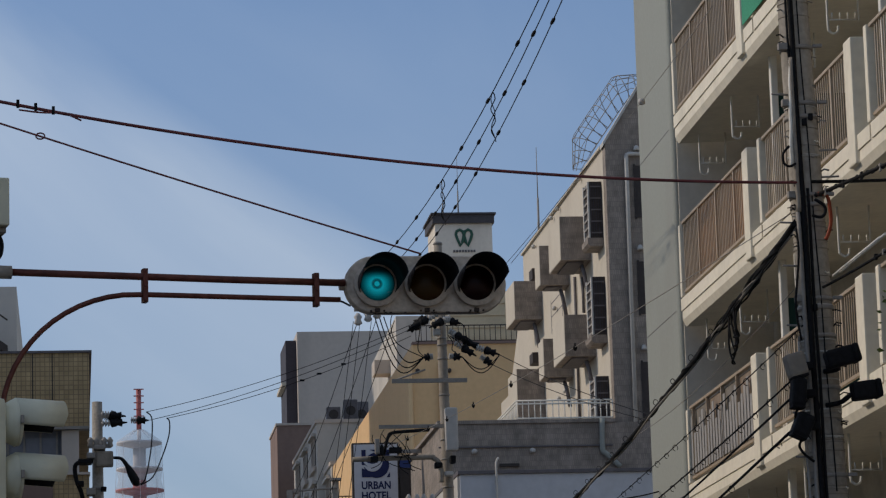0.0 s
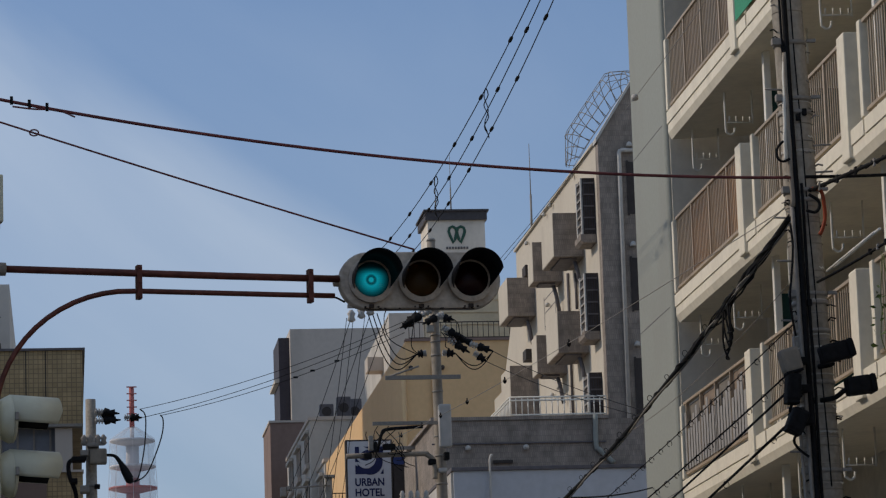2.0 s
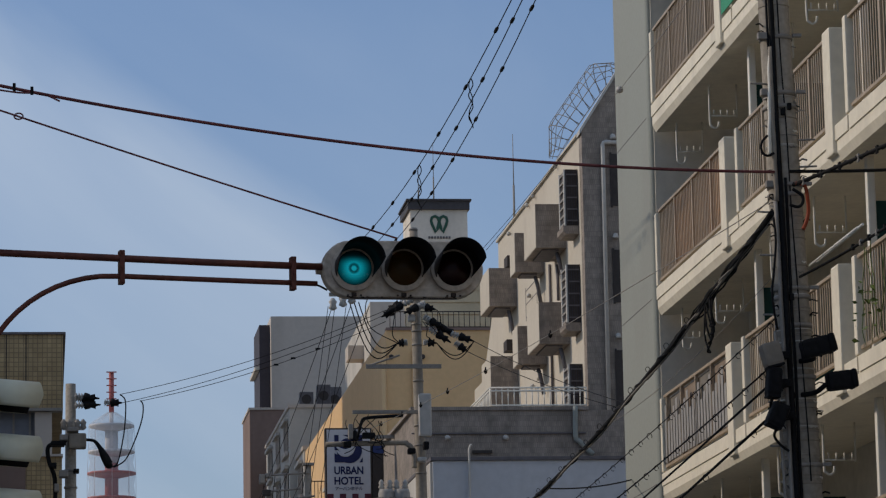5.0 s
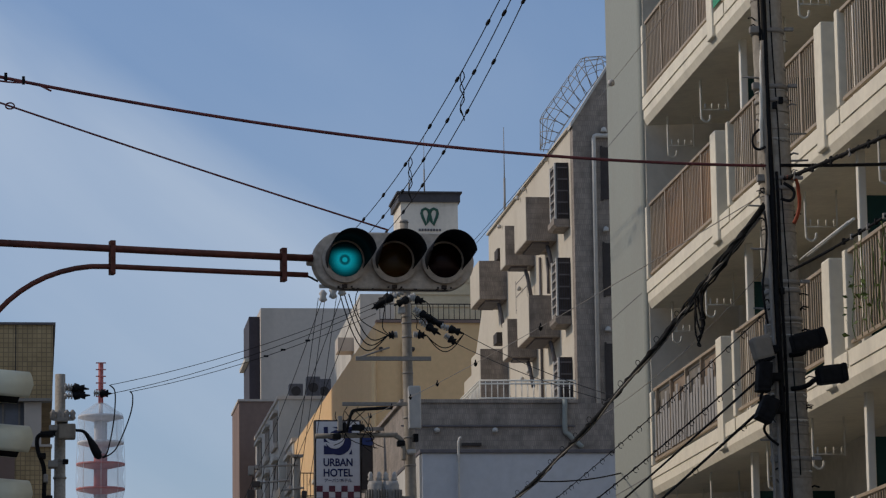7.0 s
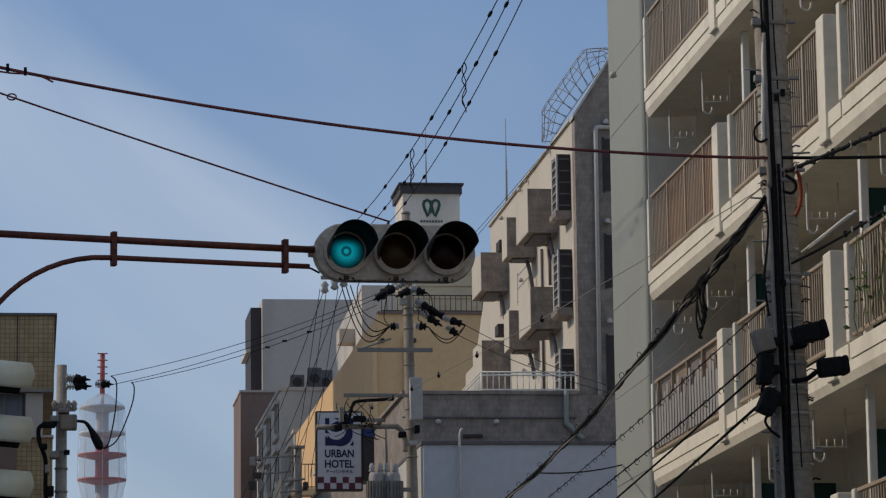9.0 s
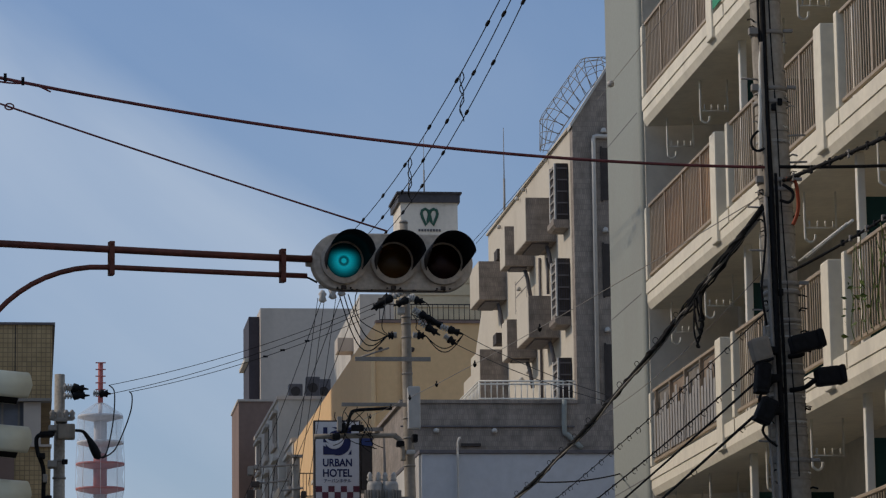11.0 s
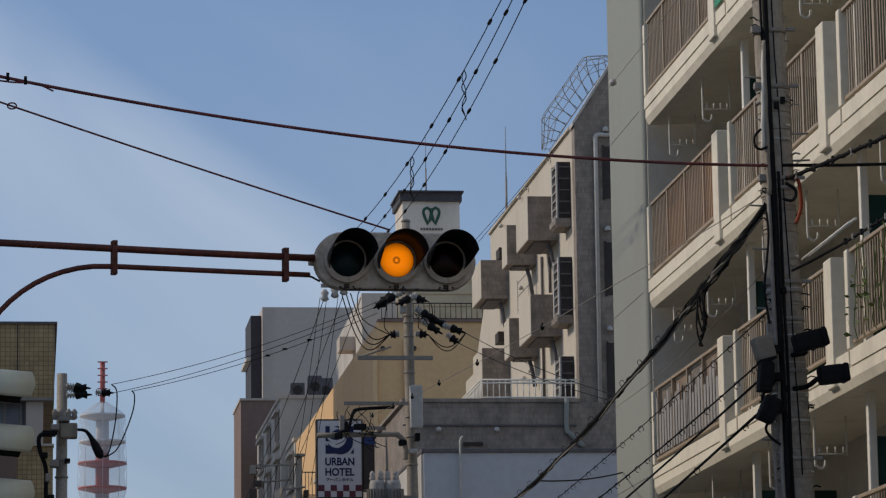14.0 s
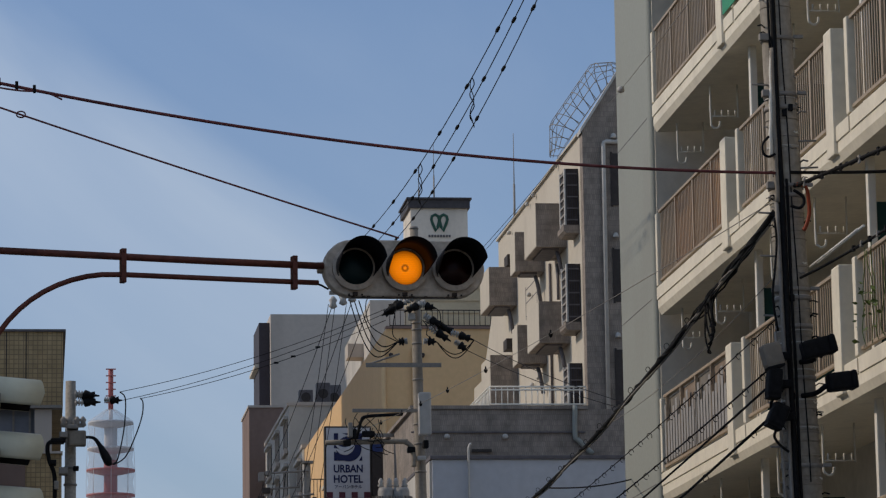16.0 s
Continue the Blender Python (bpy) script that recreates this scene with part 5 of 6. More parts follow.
def insulator(p, q, parent, cover=True):
    """A strain insulator from p to q: porcelain sheds and a black cover."""
    p, q = Vector(p), Vector(q)
    d = q - p
    bm = bmesh.new()
    for k in range(3):
        tube(bm, p + d * (0.03 + 0.11 * k), p + d * (0.10 + 0.11 * k), 0.075, 0.055, 12)
    tube(bm, p, p + d * 0.4, 0.03, n=8)
    ins = part("insulator", bm, "porcelain", parent, "", world=True)
    if cover:
        part("cover", hose(bmesh.new(), [p + d * 0.34, p + d * 0.40, p + d * 0.58, p + d * 0.62, p + d * 0.80, p + d * 0.82, q], [0.045, 0.095, 0.075, 0.055, 0.085, 0.03, 0.014], 6, False), "black_rubber", ins, "black insulator cover", world=True)


insulator((7.402, 69.700, 12.456), (7.008, 69.700, 12.262), mid)
insulator((7.569, 69.800, 12.640), (7.114, 69.800, 12.398), mid)
insulator((7.958, 69.700, 12.172), (8.633, 69.700, 11.865), mid)
insulator((8.004, 69.600, 12.002), (8.452, 69.600, 11.706), mid)
insulator((8.455, 69.600, 11.897), (8.940, 69.600, 11.732), mid)
insulator((8.523, 69.500, 11.692), (8.782, 69.500, 11.502), mid)
insulator((7.672, 69.650, 12.629), (7.046, 69.600, 12.295), mid)
insulator((7.927, 69.600, 12.539), (7.462, 69.500, 12.306), mid)
insulator((7.802, 69.550, 12.483), (8.128, 69.500, 12.381), mid)
insulator((7.888, 69.600, 12.252), (8.290, 69.500, 12.000), mid)
insulator((7.538, 69.600, 11.713), (7.325, 69.600, 11.688), mid)
insulator((7.870, 69.600, 11.715), (8.155, 69.600, 11.693), mid)
for u in (574, 592, 608):
    part("insulator", lathe(bmesh.new(), [(0.03, -0.12), (0.09, -0.08), (0.06, 0.0), (0.09, 0.06), (0.03, 0.14)], 12, centre=(5.996 + (u - 574) / 85.0, 69.7, 12.588 - (590 - u) * 0.004)), "porcelain", mid, world=True)
for run_of in (((7.852, 69.500, 12.141), (7.934, 69.400, 11.983), (7.926, 69.450, 11.824), (8.014, 69.500, 11.784)), ((7.899, 69.500, 12.117), (8.064, 69.400, 11.984), (8.128, 69.450, 11.897), (8.241, 69.500, 11.952)), ((7.986, 69.500, 12.476), (8.187, 69.400, 12.318), (8.237, 69.450, 12.088), (8.336, 69.500, 11.953)), ((6.756, 69.500, 12.707), (6.659, 69.500, 12.432), (6.773, 69.500, 11.992), (7.325, 69.600, 11.700)), ((7.359, 69.600, 12.727), (7.248, 69.500, 12.138), (7.221, 69.500, 11.840), (7.349, 69.600, 11.712))):
    part("jumper", hose(bmesh.new(), run_of, 0.010), "black_rubber", mid, world=True)
# transformer cans low on the middle pole
for u, r in ((666, 0.165), (693, 0.175)):
    x = 7.048 + (u - 668) / 85.0
    tr = thing("transformer", (x, 69.4, 7.659), "grey pole transformer can with bushings", "transformer", group="transformers on the pole")
    hgt = 8.617 - 7.659
    part("tank", lathe(bmesh.new(), [(r * 0.9, 0), (r, 0.05), (r, hgt - 0.08), (r * 0.85, hgt)], 20), "lattice_grey", tr)
    for k in range(10):
        a = math.pi * (1.05 + 0.9 * k / 9)
        part("fin", box(-0.008, 0.008, r, r + 0.06, 0.15, hgt - 0.18), "steel", tr, "", pose(0, 0, 0, 0, 0, math.degrees(a) - 90))
    for dx in (-0.1, 0.08):
        part("bushing", lathe(bmesh.new(), [(0.03, hgt), (0.07, hgt + 0.04), (0.04, hgt + 0.09), (0.06, hgt + 0.13), (0.02, hgt + 0.2)], 10, centre=(dx, 0, 0)), "porcelain", tr)
    part("hanger", box(-0.05, 0.5, 0.0, 0.12, hgt * 0.6, hgt * 0.68), "steel", tr)

# slack drop wires gathered beside the sign bracket
rd = random.Random(17)
for k in range(12):
    a = Vector((rd.uniform(6.25, 7.0), 69.62, rd.uniform(9.75, 10.2)))
    b = Vector((rd.uniform(6.1, 7.3), 69.6, rd.uniform(9.2, 9.7)))
    part("drop_wire", hose(bmesh.new(), [a.lerp(b, j / 10) + Vector((0.10 * math.sin(0.6 * j + k), 0, -0.12 * math.sin(math.pi * j / 10))) for j in range(11)], 0.009, 5), "black_rubber", mid, world=True)
# pole across the street
far_top = Vector((0.553, 70.000, 10.910))
farp = utility_pole((far_top.x, 70, 0.12), far_top, 0.17, 0.105, "pole_concrete", "grey concrete utility pole with insulators and a switch box")
insulator((0.634, 69.800, 10.636), (1.145, 69.800, 10.579), farp)
insulator((0.636, 69.800, 10.437), (1.169, 69.800, 10.450), farp)
insulator((0.661, 70.100, 10.629), (1.034, 70.100, 10.535), farp)
insulator((1.238, 69.800, 10.497), (1.610, 69.800, 10.487), farp)
part("switch_box", box(0.513, 0.870, 69.55, 69.85, 9.524, 9.839, bevel=0.04), "pole_pale", farp, "grey metal switch box", world=True)
part("cross_arm", box(0.384, 0.824, 69.72, 69.8, 9.921, 9.980), "steel", farp, world=True)
for u in (96, 106, 120, 130):
    part("insulator", lathe(bmesh.new(), [(0.03, -0.1), (0.07, -0.06), (0.05, 0.0), (0.07, 0.05), (0.02, 0.12)], 10, centre=(0.407 + (u - 96) / 85.0, 69.76, 10.027)), "steel", farp, world=True)
for u, v, w, h in ((96, 742, 14, 10), (86, 752, 24, 8), (112, 728, 20, 7), (78, 790, 12, 8), (96, 805, 16, 12), (118, 800, 10, 6), (84, 830, 8, 14), (90, 868, 12, 16)):
    part("fitting", box(0.454 + (u - w / 2 - 100) / 85.0, 0.454 + (u + w / 2 - 100) / 85.0, 69.5, 69.9, 9.652 - (v + h / 2 - 750) / 85.0, 9.652 - (v - h / 2 - 750) / 85.0, bevel=0.02), "black_rubber" if u % 4 else "steel", farp, world=True)
part("drop_cover", hose(bmesh.new(), [(0.870, 69.700, 9.711), (1.032, 69.700, 9.688), (1.148, 69.700, 9.548), (1.241, 69.700, 9.373), (1.335, 69.700, 9.198), (1.404, 69.700, 9.163)], [0.03, 0.035, 0.05, 0.09, 0.1, 0.03], 10), "black_rubber", farp, "black sheathed cable drop", world=True)
part("drop_loop", hose(bmesh.new(), [(0.455, 69.700, 9.640), (0.224, 69.700, 9.640), (0.087, 69.700, 9.547), (0.112, 69.700, 9.255), (0.230, 69.700, 8.906), (0.234, 69.700, 8.268), (0.283, 69.700, 7.921)], 0.045, 8), "black_rubber", farp, world=True)
part("jumper", hose(bmesh.new(), [(1.404, 69.700, 9.151), (1.519, 69.700, 9.257), (1.633, 69.700, 9.782), (1.678, 69.700, 10.251), (1.665, 69.700, 10.544), (1.560, 69.700, 10.650)], 0.014), "black_rubber", farp, world=True)
part("jumper", hose(bmesh.new(), [(1.425, 69.600, 9.129), (1.667, 69.600, 9.280), (1.862, 69.600, 9.677), (2.012, 69.600, 10.122), (2.034, 69.600, 10.415), (1.976, 69.600, 10.509)], 0.014), "black_rubber", farp, world=True)
for v in (800, 830, 870):
    part("band", tube(bmesh.new(), (far_top.x, 70, 9.699 - (v - 750) / 85.0 - 0.02), (far_top.x, 70, 9.699 - (v - 750) / 85.0 + 0.02), 0.138, n=16), "steel", farp, world=True)


# ---------------------------------------------------------------- wires
def wire(name, p, q, sag, r, material, label, n=24):
    pts = sagging(p, q, sag, n)
    w = thing(name, pts[0], label, "overhead cable", group="overhead cables")
    part("strand", hose(bmesh.new(), pts, r, 6), material, w, world=True)
    return w, pts


w, pts = wire("span_cable", (-1.655, 25.000, 7.409), (6.241, 27.850, 7.050), 0.225, 0.0128, "wire_brown", "thick dark red-brown cable spanning the crossing", 40)
for u in (0.164, 0.181, 0.198):
    c = between(pts, u)
    part("tie", box(c.x - 0.012, c.x + 0.012, c.y - 0.02, c.y + 0.02, c.z - 0.02, c.z + 0.04, bevel=0.004), "black_rubber", w, world=True)
part("splice_tail", hose(bmesh.new(), [between(pts, 0.165) - Vector((0, 0.02, 0.04)), between(pts, 0.185) - Vector((0, 0.02, 0.03)), between(pts, 0.208), between(pts, 0.225) - Vector((0, 0.02, 0.035))], 0.007), "wire_brown", w, world=True)
wire("span_cable", (6.325, 27.850, 7.056), (8.734, 29.000, 7.397), 0.03, 0.0145, "black_rubber", "thick black cable tied to the concrete pole")
w, pts = wire("stay_wire", (-0.679, 25.300, 7.111), (2.785, 26.300, 6.191), 0.012, 0.0075, "wire_brown", "thin red-brown stay wire holding the signal arm")
c = Vector((-0.193, 25.600, 7.012))
part("eye", hose(bmesh.new(), [c + Vector((0.034 * math.cos(a), 0, 0.024 * math.sin(a))) for a in [2 * math.pi * i / 14 for i in range(15)]], 0.006), "wire_brown", w, world=True)
w, pts = wire("rising_cable", (6.344, 27.800, 6.928), (7.239, 25.500, 7.121), 0.02, 0.017, "black_rubber", "thick lashed black cable rising from the concrete pole")
part("lashing", hose(bmesh.new(), [p + Vector((0, 0.02 * math.sin(i * 1.1), 0.022 * math.cos(i * 1.1))) for i, p in enumerate(sagging((6.344, 27.800, 6.928), (7.239, 25.500, 7.121), 0.02, 90))], 0.007, 5), "black_rubber", w, world=True)
for k in range(8):
    c = between(pts, 0.06 + 0.11 * k)
    part("tie", box(c.x - 0.008, c.x + 0.008, c.y - 0.03, c.y + 0.03, c.z - 0.035, c.z + 0.032, bevel=0.004), "black_rubber" if k % 3 else "steel", w, world=True)

# three power lines along the street, with spacers
spacer_me = mesh_of("spacer", hose(bmesh.new(), [(0, -0.18, 0), (0, -0.08, 0), (0, 0.08, 0), (0, 0.18, 0)], [0.010, 0.026, 0.026, 0.010], 8), "black_rubber")
HV = (((6.01, 69.7, 13.36), (6.56, 27.0, 14.60), 1.38), ((6.39, 69.7, 13.34), (6.54, 27.0, 14.60), 1.38), ((6.78, 69.7, 13.36), (6.60, 27.0, 14.60), 1.36))
hv_lines = []
for i, (p, far, sag) in enumerate(HV):
    p, far = Vector(p), Vector(far)
    w, pts = wire("power_line", p, far, sag, 0.008, "black_rubber", "black power line running along the street")
    for k in range(14):
        u = 0.03 + 0.075 * k + 0.012 * i
        if u < 0.97:
            part("spacer", spacer_me, None, w, "", Matrix.Translation(between(pts, u)), world=True)
    hv_lines.append((w, pts))
    # onward to the next pole down the street
    on = Vector((p.x - 0.9 + 0.2 * i, 118, 9.4 + 0.1 * i))
    wire("power_line", (p.x - 0.02, 69.7, 12.496), on, 0.9, 0.0075, "black_rubber", "black power line sagging on along the street")
for ua, ub in ((0.493, 0.414), (0.346, 0.232)):
    (w, pa), (_, pb) = hv_lines[0], hv_lines[2]
    a, b = between(pa, ua), between(pb, ub)
    part("tie_loop", hose(bmesh.new(), [a.lerp(b, k / 16) + Vector((0.035 * math.sin(k * 0.9), 0, 0)) for k in range(17)], 0.009, 5), "black_rubber", w, world=True)
    part("tie_loop", hose(bmesh.new(), [a.lerp(b, k / 16) - Vector((0.03 * math.sin(k * 0.7), 0, 0)) for k in range(15)], 0.008, 5), "black_rubber", w, world=True)
for u0, u1 in ((566, 552), (578, 566), (598, 585)):
    part("service_drop", hose(bmesh.new(), sagging(Vector((5.897 + (u0 - 566) / 85.0, 69.7, 12.494)), Vector((5.897 + (u1 - 566) / 85.0 - 0.1, 74, 9.0)), 0.1, 10), 0.0065), "black_rubber", mid, world=True)
for u, e in ((604, 0.9), (612, 0.75), (620, 0.6)):
    a = Vector((6.347 + (u - 604) / 85.0, 69.7, 12.581))
    b = Vector((7.348, 69.600, 11.700))
    part("jumper", hose(bmesh.new(), [a.lerp(b, k / 14) - Vector((0, 0, e * math.sin(math.pi * k / 14) * (1 - 0.35 * k / 14))) for k in range(15)], 0.012), "black_rubber", mid, world=True)
a, b = Vector((8.155, 69.600, 11.693)), Vector((8.940, 69.600, 11.732))
for e in (0.28, 0.36):
    part("jumper", hose(bmesh.new(), [a.lerp(b, k / 12) - Vector((0, 0, e * math.sin(math.pi * k / 12))) for k in range(13)], 0.011), "black_rubber", mid, world=True)
for p, q in (((1.562, 69.800, 10.663), (7.115, 69.800, 12.422)), ((1.610, 69.800, 10.487), (7.008, 69.700, 12.274)), ((1.979, 69.700, 10.510), (7.102, 69.700, 12.167))):
    wire("cross_line", p, q, 0.16, 0.0065, "black_rubber", "thin black line strung across the street")
for u, z in ((0.62, 0.0), (0.72, 0.03), (0.55, -0.02)):
    c = Vector((1.979, 69.7, 10.510)).lerp(Vector((7.102, 69.7, 12.167)), u) + Vector((0, 0, z - 0.14))
    solid("line_clamp", box(c.x - 0.05, c.x + 0.05, c.y - 0.02, c.y + 0.02, c.z - 0.02, c.z + 0.02, bevel=0.008), "black_rubber", "small black clamp on a thin overhead line", "line clamp", group="clamps on the cross lines")
for p, q in (((8.940, 69.600, 11.732), (10.532, 60.000, 9.159)), ((8.782, 69.500, 11.502), (10.530, 60.000, 9.046))):
    wire("house_line", p, q, 0.1, 0.008, "black_rubber", "thin line from the pole to the apartment block")
w, pts = wire("telephone_line", (6.524, 69.800, 9.827), (6.146, 27.900, 6.793), 0.12, 0.0045, "steel", "thin grey line with dark clips along the street")
clip_me = mesh_of("clip", lathe(bmesh.new(), [(0.006, -0.05), (0.024, -0.03), (0.03, 0.0), (0.012, 0.02), (0.01, 0.05)], 7), "black_rubber")
for u in (0.12, 0.22, 0.30, 0.40, 0.52, 0.68):
    part("clip", clip_me, None, w, "", Matrix.Translation(between(pts, u)), world=True)
for du in (0, 14):
    wire("roof_line", Vector((12.599, 96.000, 18.279)) + Vector((0.01 * du, 0, 0)), Vector((14.767, 92.400, 20.738)), 0.05, 0.008, "black_rubber", "thin line running to the tiled roof corner")
w, pts = wire("wall_line", (8.201, 48.000, 12.050), (5.957, 30.000, 9.147), 0.02, 0.004, "steel", "thin pale line passing the grey end wall")
part("ball", lathe(bmesh.new(), [(0.005, -0.05), (0.045, -0.03), (0.05, 0.0), (0.04, 0.035), (0.005, 0.05)], 12, centre=between(pts, 0.22)), "porcelain", w, world=True)
wire("wall_line", (7.491, 44.000, 6.890), (6.159, 28.000, 6.146), 0.1, 0.004, "steel", "thin pale line passing the balconies")

# lashed bundles and ring-hung cables from the concrete pole
def ring_me(r):
    return mesh_of("hanger_ring", hose(bmesh.new(), [(r * math.cos(a), 0, r * math.sin(a)) for a in [math.pi * 2 * i / 12 for i in range(11)]], 0.004, 5), "black_rubber")


w, pts = wire("cable_bundle", (6.162, 27.850, 6.696), (7.925, 69.700, 7.149), 0.62, 0.027, "black_rubber", "thick lashed bundle of black cables sagging along the street", 40)
off = [p + Vector((0.03 * math.sin(i * 0.9), 0, 0.028 * math.cos(i * 0.9))) for i, p in enumerate(sagging((6.162, 27.850, 6.696), (7.925, 69.700, 7.149), 0.62, 160))]
part("lashing", hose(bmesh.new(), off, 0.010, 5), "black_rubber", w, world=True)
off = [p + Vector((0.022 * math.cos(i * 0.35), 0, -0.03)) for i, p in enumerate(sagging((6.162, 27.850, 6.696), (7.925, 69.700, 7.149), 0.62, 120))]
part("lower_cable", hose(bmesh.new(), off, 0.012, 5), "steel", w, world=True)
rng2 = random.Random(5)
for k in range(7):
    strand, side = [], rng2.uniform(-1, 1)
    for i in range(19):
        u = 0.004 + 0.15 * i / 18
        fat = math.sin(math.pi * i / 18) ** 0.7
        strand.append(between(pts, u) + Vector((0.042 * fat * math.sin(i * (0.5 + 0.13 * k) + k), -0.02 * k / 3, 0.026 * fat * side + 0.02 * math.cos(i * 0.9 + k) - 0.02 * fat)))
    part("slack_strand", hose(bmesh.new(), strand, 0.009 + 0.004 * (k % 2), 6), "black_rubber" if k != 4 else "steel", w, world=True)
for k in range(4):
    c, d = between(pts, 0.079 + 0.002 * k), between(pts, 0.086 + 0.002 * k)
    h = 0.30 + 0.07 * k
    part("slack_loop", hose(bmesh.new(), [c.lerp(d, j / 16) - Vector((0.02 * math.sin(j * 0.8 + k), 0, h * (1 - abs(j / 8 - 1) ** 3))) for j in range(17)], 0.010, 6), "black_rubber", w, world=True)
big, small = ring_me(0.034), ring_me(0.028)
for k in range(14):
    part("hanger_ring", big if k % 2 else small, None, w, "", Matrix.Translation(between(pts, 0.12 + 0.035 * k) + Vector((-0.01, 0, 0.05))) @ pose(0, 0, 0, 0, 40 * rng2.random(), 25), world=True)
for name, p, q, sag, r, rings, m in (
        ("ring_hung_cable", (6.196, 27.850, 5.820), (8.602, 69.700, 6.680), 0.15, 0.006, 27, "black_rubber"),
        ("ring_hung_cable", (6.115, 27.850, 5.385), (8.597, 69.700, 6.331), 0.22, 0.009, 27, "black_rubber"),
        ("street_cable", (6.111, 27.850, 5.241), (8.584, 69.700, 5.343), 0.08, 0.012, 0, "black_rubber"),
        ("street_cable", (6.033, 27.850, 4.905), (8.574, 69.700, 4.533), 0.05, 0.014, 8, "black_rubber")):
    w, pts = wire(name, p, q, sag, r, m, "cable hung on small rings along the street" if rings > 8 else "black cable running low along the street")
    for k in range(rings):
        u = 0.012 + 0.62 * (k / max(rings, 1)) ** 1.0 + 0.004 * rng2.random()
        part("hanger_ring", big if k % 2 else small, None, w, "", Matrix.Translation(between(pts, u) - Vector((0, 0, 0.022))) @ pose(0, 0, 0, 0, 40 * rng2.random(), 25), world=True)
wire("house_line", sagging((6.162, 27.850, 6.696), (7.925, 69.700, 7.149), 0.62, 40)[18], (9.27, 52.9, 7.05), 0.05, 0.011, "black_rubber", "black line branching from the bundle to the grey end wall")
w, pts = wire("cluttered_cable", (6.370, 27.800, 6.134), (6.803, 25.000, 6.309), 0.03, 0.012, "black_rubber", "cable with clamps and pale sleeves beside the concrete pole")
for u, ln in ((0.08, 0.42), (0.14, 0.40)):
    a, b = between(pts, u) + Vector((0.0, -0.02, 0.05)), between(pts, u + ln) + Vector((-0.05, -0.02, 0.11))
    part("sleeve", tube(bmesh.new(), a, b, 0.012, n=8), "pipe_white", w, "pale plastic sleeve", world=True)
for k in range(9):
    c = between(pts, 0.42 + 0.06 * k)
    part("clamp", box(c.x - 0.014, c.x + 0.014, c.y - 0.02, c.y + 0.02, c.z - 0.02, c.z + 0.03, bevel=0.006), "steel" if k % 2 else "black_rubber", w, world=True)

# ---------------------------------------------------------------- hanging sign of the hotel
sign = thing("hotel_sign", (8.813, 98.000, 11.009), "white and navy projecting hotel sign with a maroon chequer base", "sign")
HX0, HX1, HZ0, HZ1 = 8.145, 9.516, 11.025, 13.356
HW, HH = HX1 - HX0, HZ1 - HZ0
part("cabinet", box(HX0, HX1, 98, 98.35, HZ0, HZ1, bevel=0.02), "stair_dark", sign, "dark sign cabinet", world=True)
part("face", box(HX0 + 0.05, HX1 - 0.05, 97.985, 97.998, HZ0 + 0.05, HZ1 - 0.05), "sign_white", sign, world=True)
mx, mz_ = HX0 + HW * 0.495, HZ0 + HH * 0.74
lg = part("logo", tube(bmesh.new(), (mx + 0.03, 97.972, mz_ - 0.06), (mx + 0.03, 97.984, mz_ - 0.06), HW * 0.27, n=40), "sign_navy", sign, "navy round emblem with a white swirl", world=True)
part("logo_bar", box(HX0 + HW * 0.20, HX0 + HW * 0.29, 97.972, 97.984, HZ0 + HH * 0.72, HZ0 + HH * 0.91), "sign_navy", lg, world=True)
part("logo_foot", prism(bmesh.new(), [(HX0 + HW * 0.20, HZ0 + HH * 0.565), (HX0 + HW * 0.62, HZ0 + HH * 0.565), (HX0 + HW * 0.20, HZ0 + HH * 0.68)], "y", 97.971, 97.983), "sign_navy", lg, world=True)
part("logo_corner", prism(bmesh.new(), [(HX0 + HW * 0.80, HZ0 + HH * 0.565), (HX0 + HW * 0.80, HZ0 + HH * 0.63), (HX0 + HW * 0.73, HZ0 + HH * 0.565)], "y", 97.971, 97.983), "sign_navy", lg, world=True)
part("logo_crown", prism(bmesh.new(), [(HX0 + HW * 0.38, HZ0 + HH * 0.91), (HX0 + HW * 0.80, HZ0 + HH * 0.91), (HX0 + HW * 0.80, HZ0 + HH * 0.80), (HX0 + HW * 0.6, HZ0 + HH * 0.86)], "y", 97.971, 97.983), "sign_navy", lg, world=True)
for shift in (0.0, 0.16):
    sw = [(mx + HW * 0.26 * u, 97.968, mz_ + HH * 0.15 * (v - shift * 2)) for u, v in ((-0.95, 0.15), (-0.55, -0.15), (-0.1, -0.2), (0.3, 0.05), (0.55, 0.45))]
    bm = hose(bmesh.new(), sw, [0.02, 0.055, 0.06, 0.05, 0.015], 8)
    for v in bm.verts:
        v.co.y = 97.969 + (v.co.y - 97.968) * 0.05
    part("swirl", bm, "sign_white", lg, world=True)


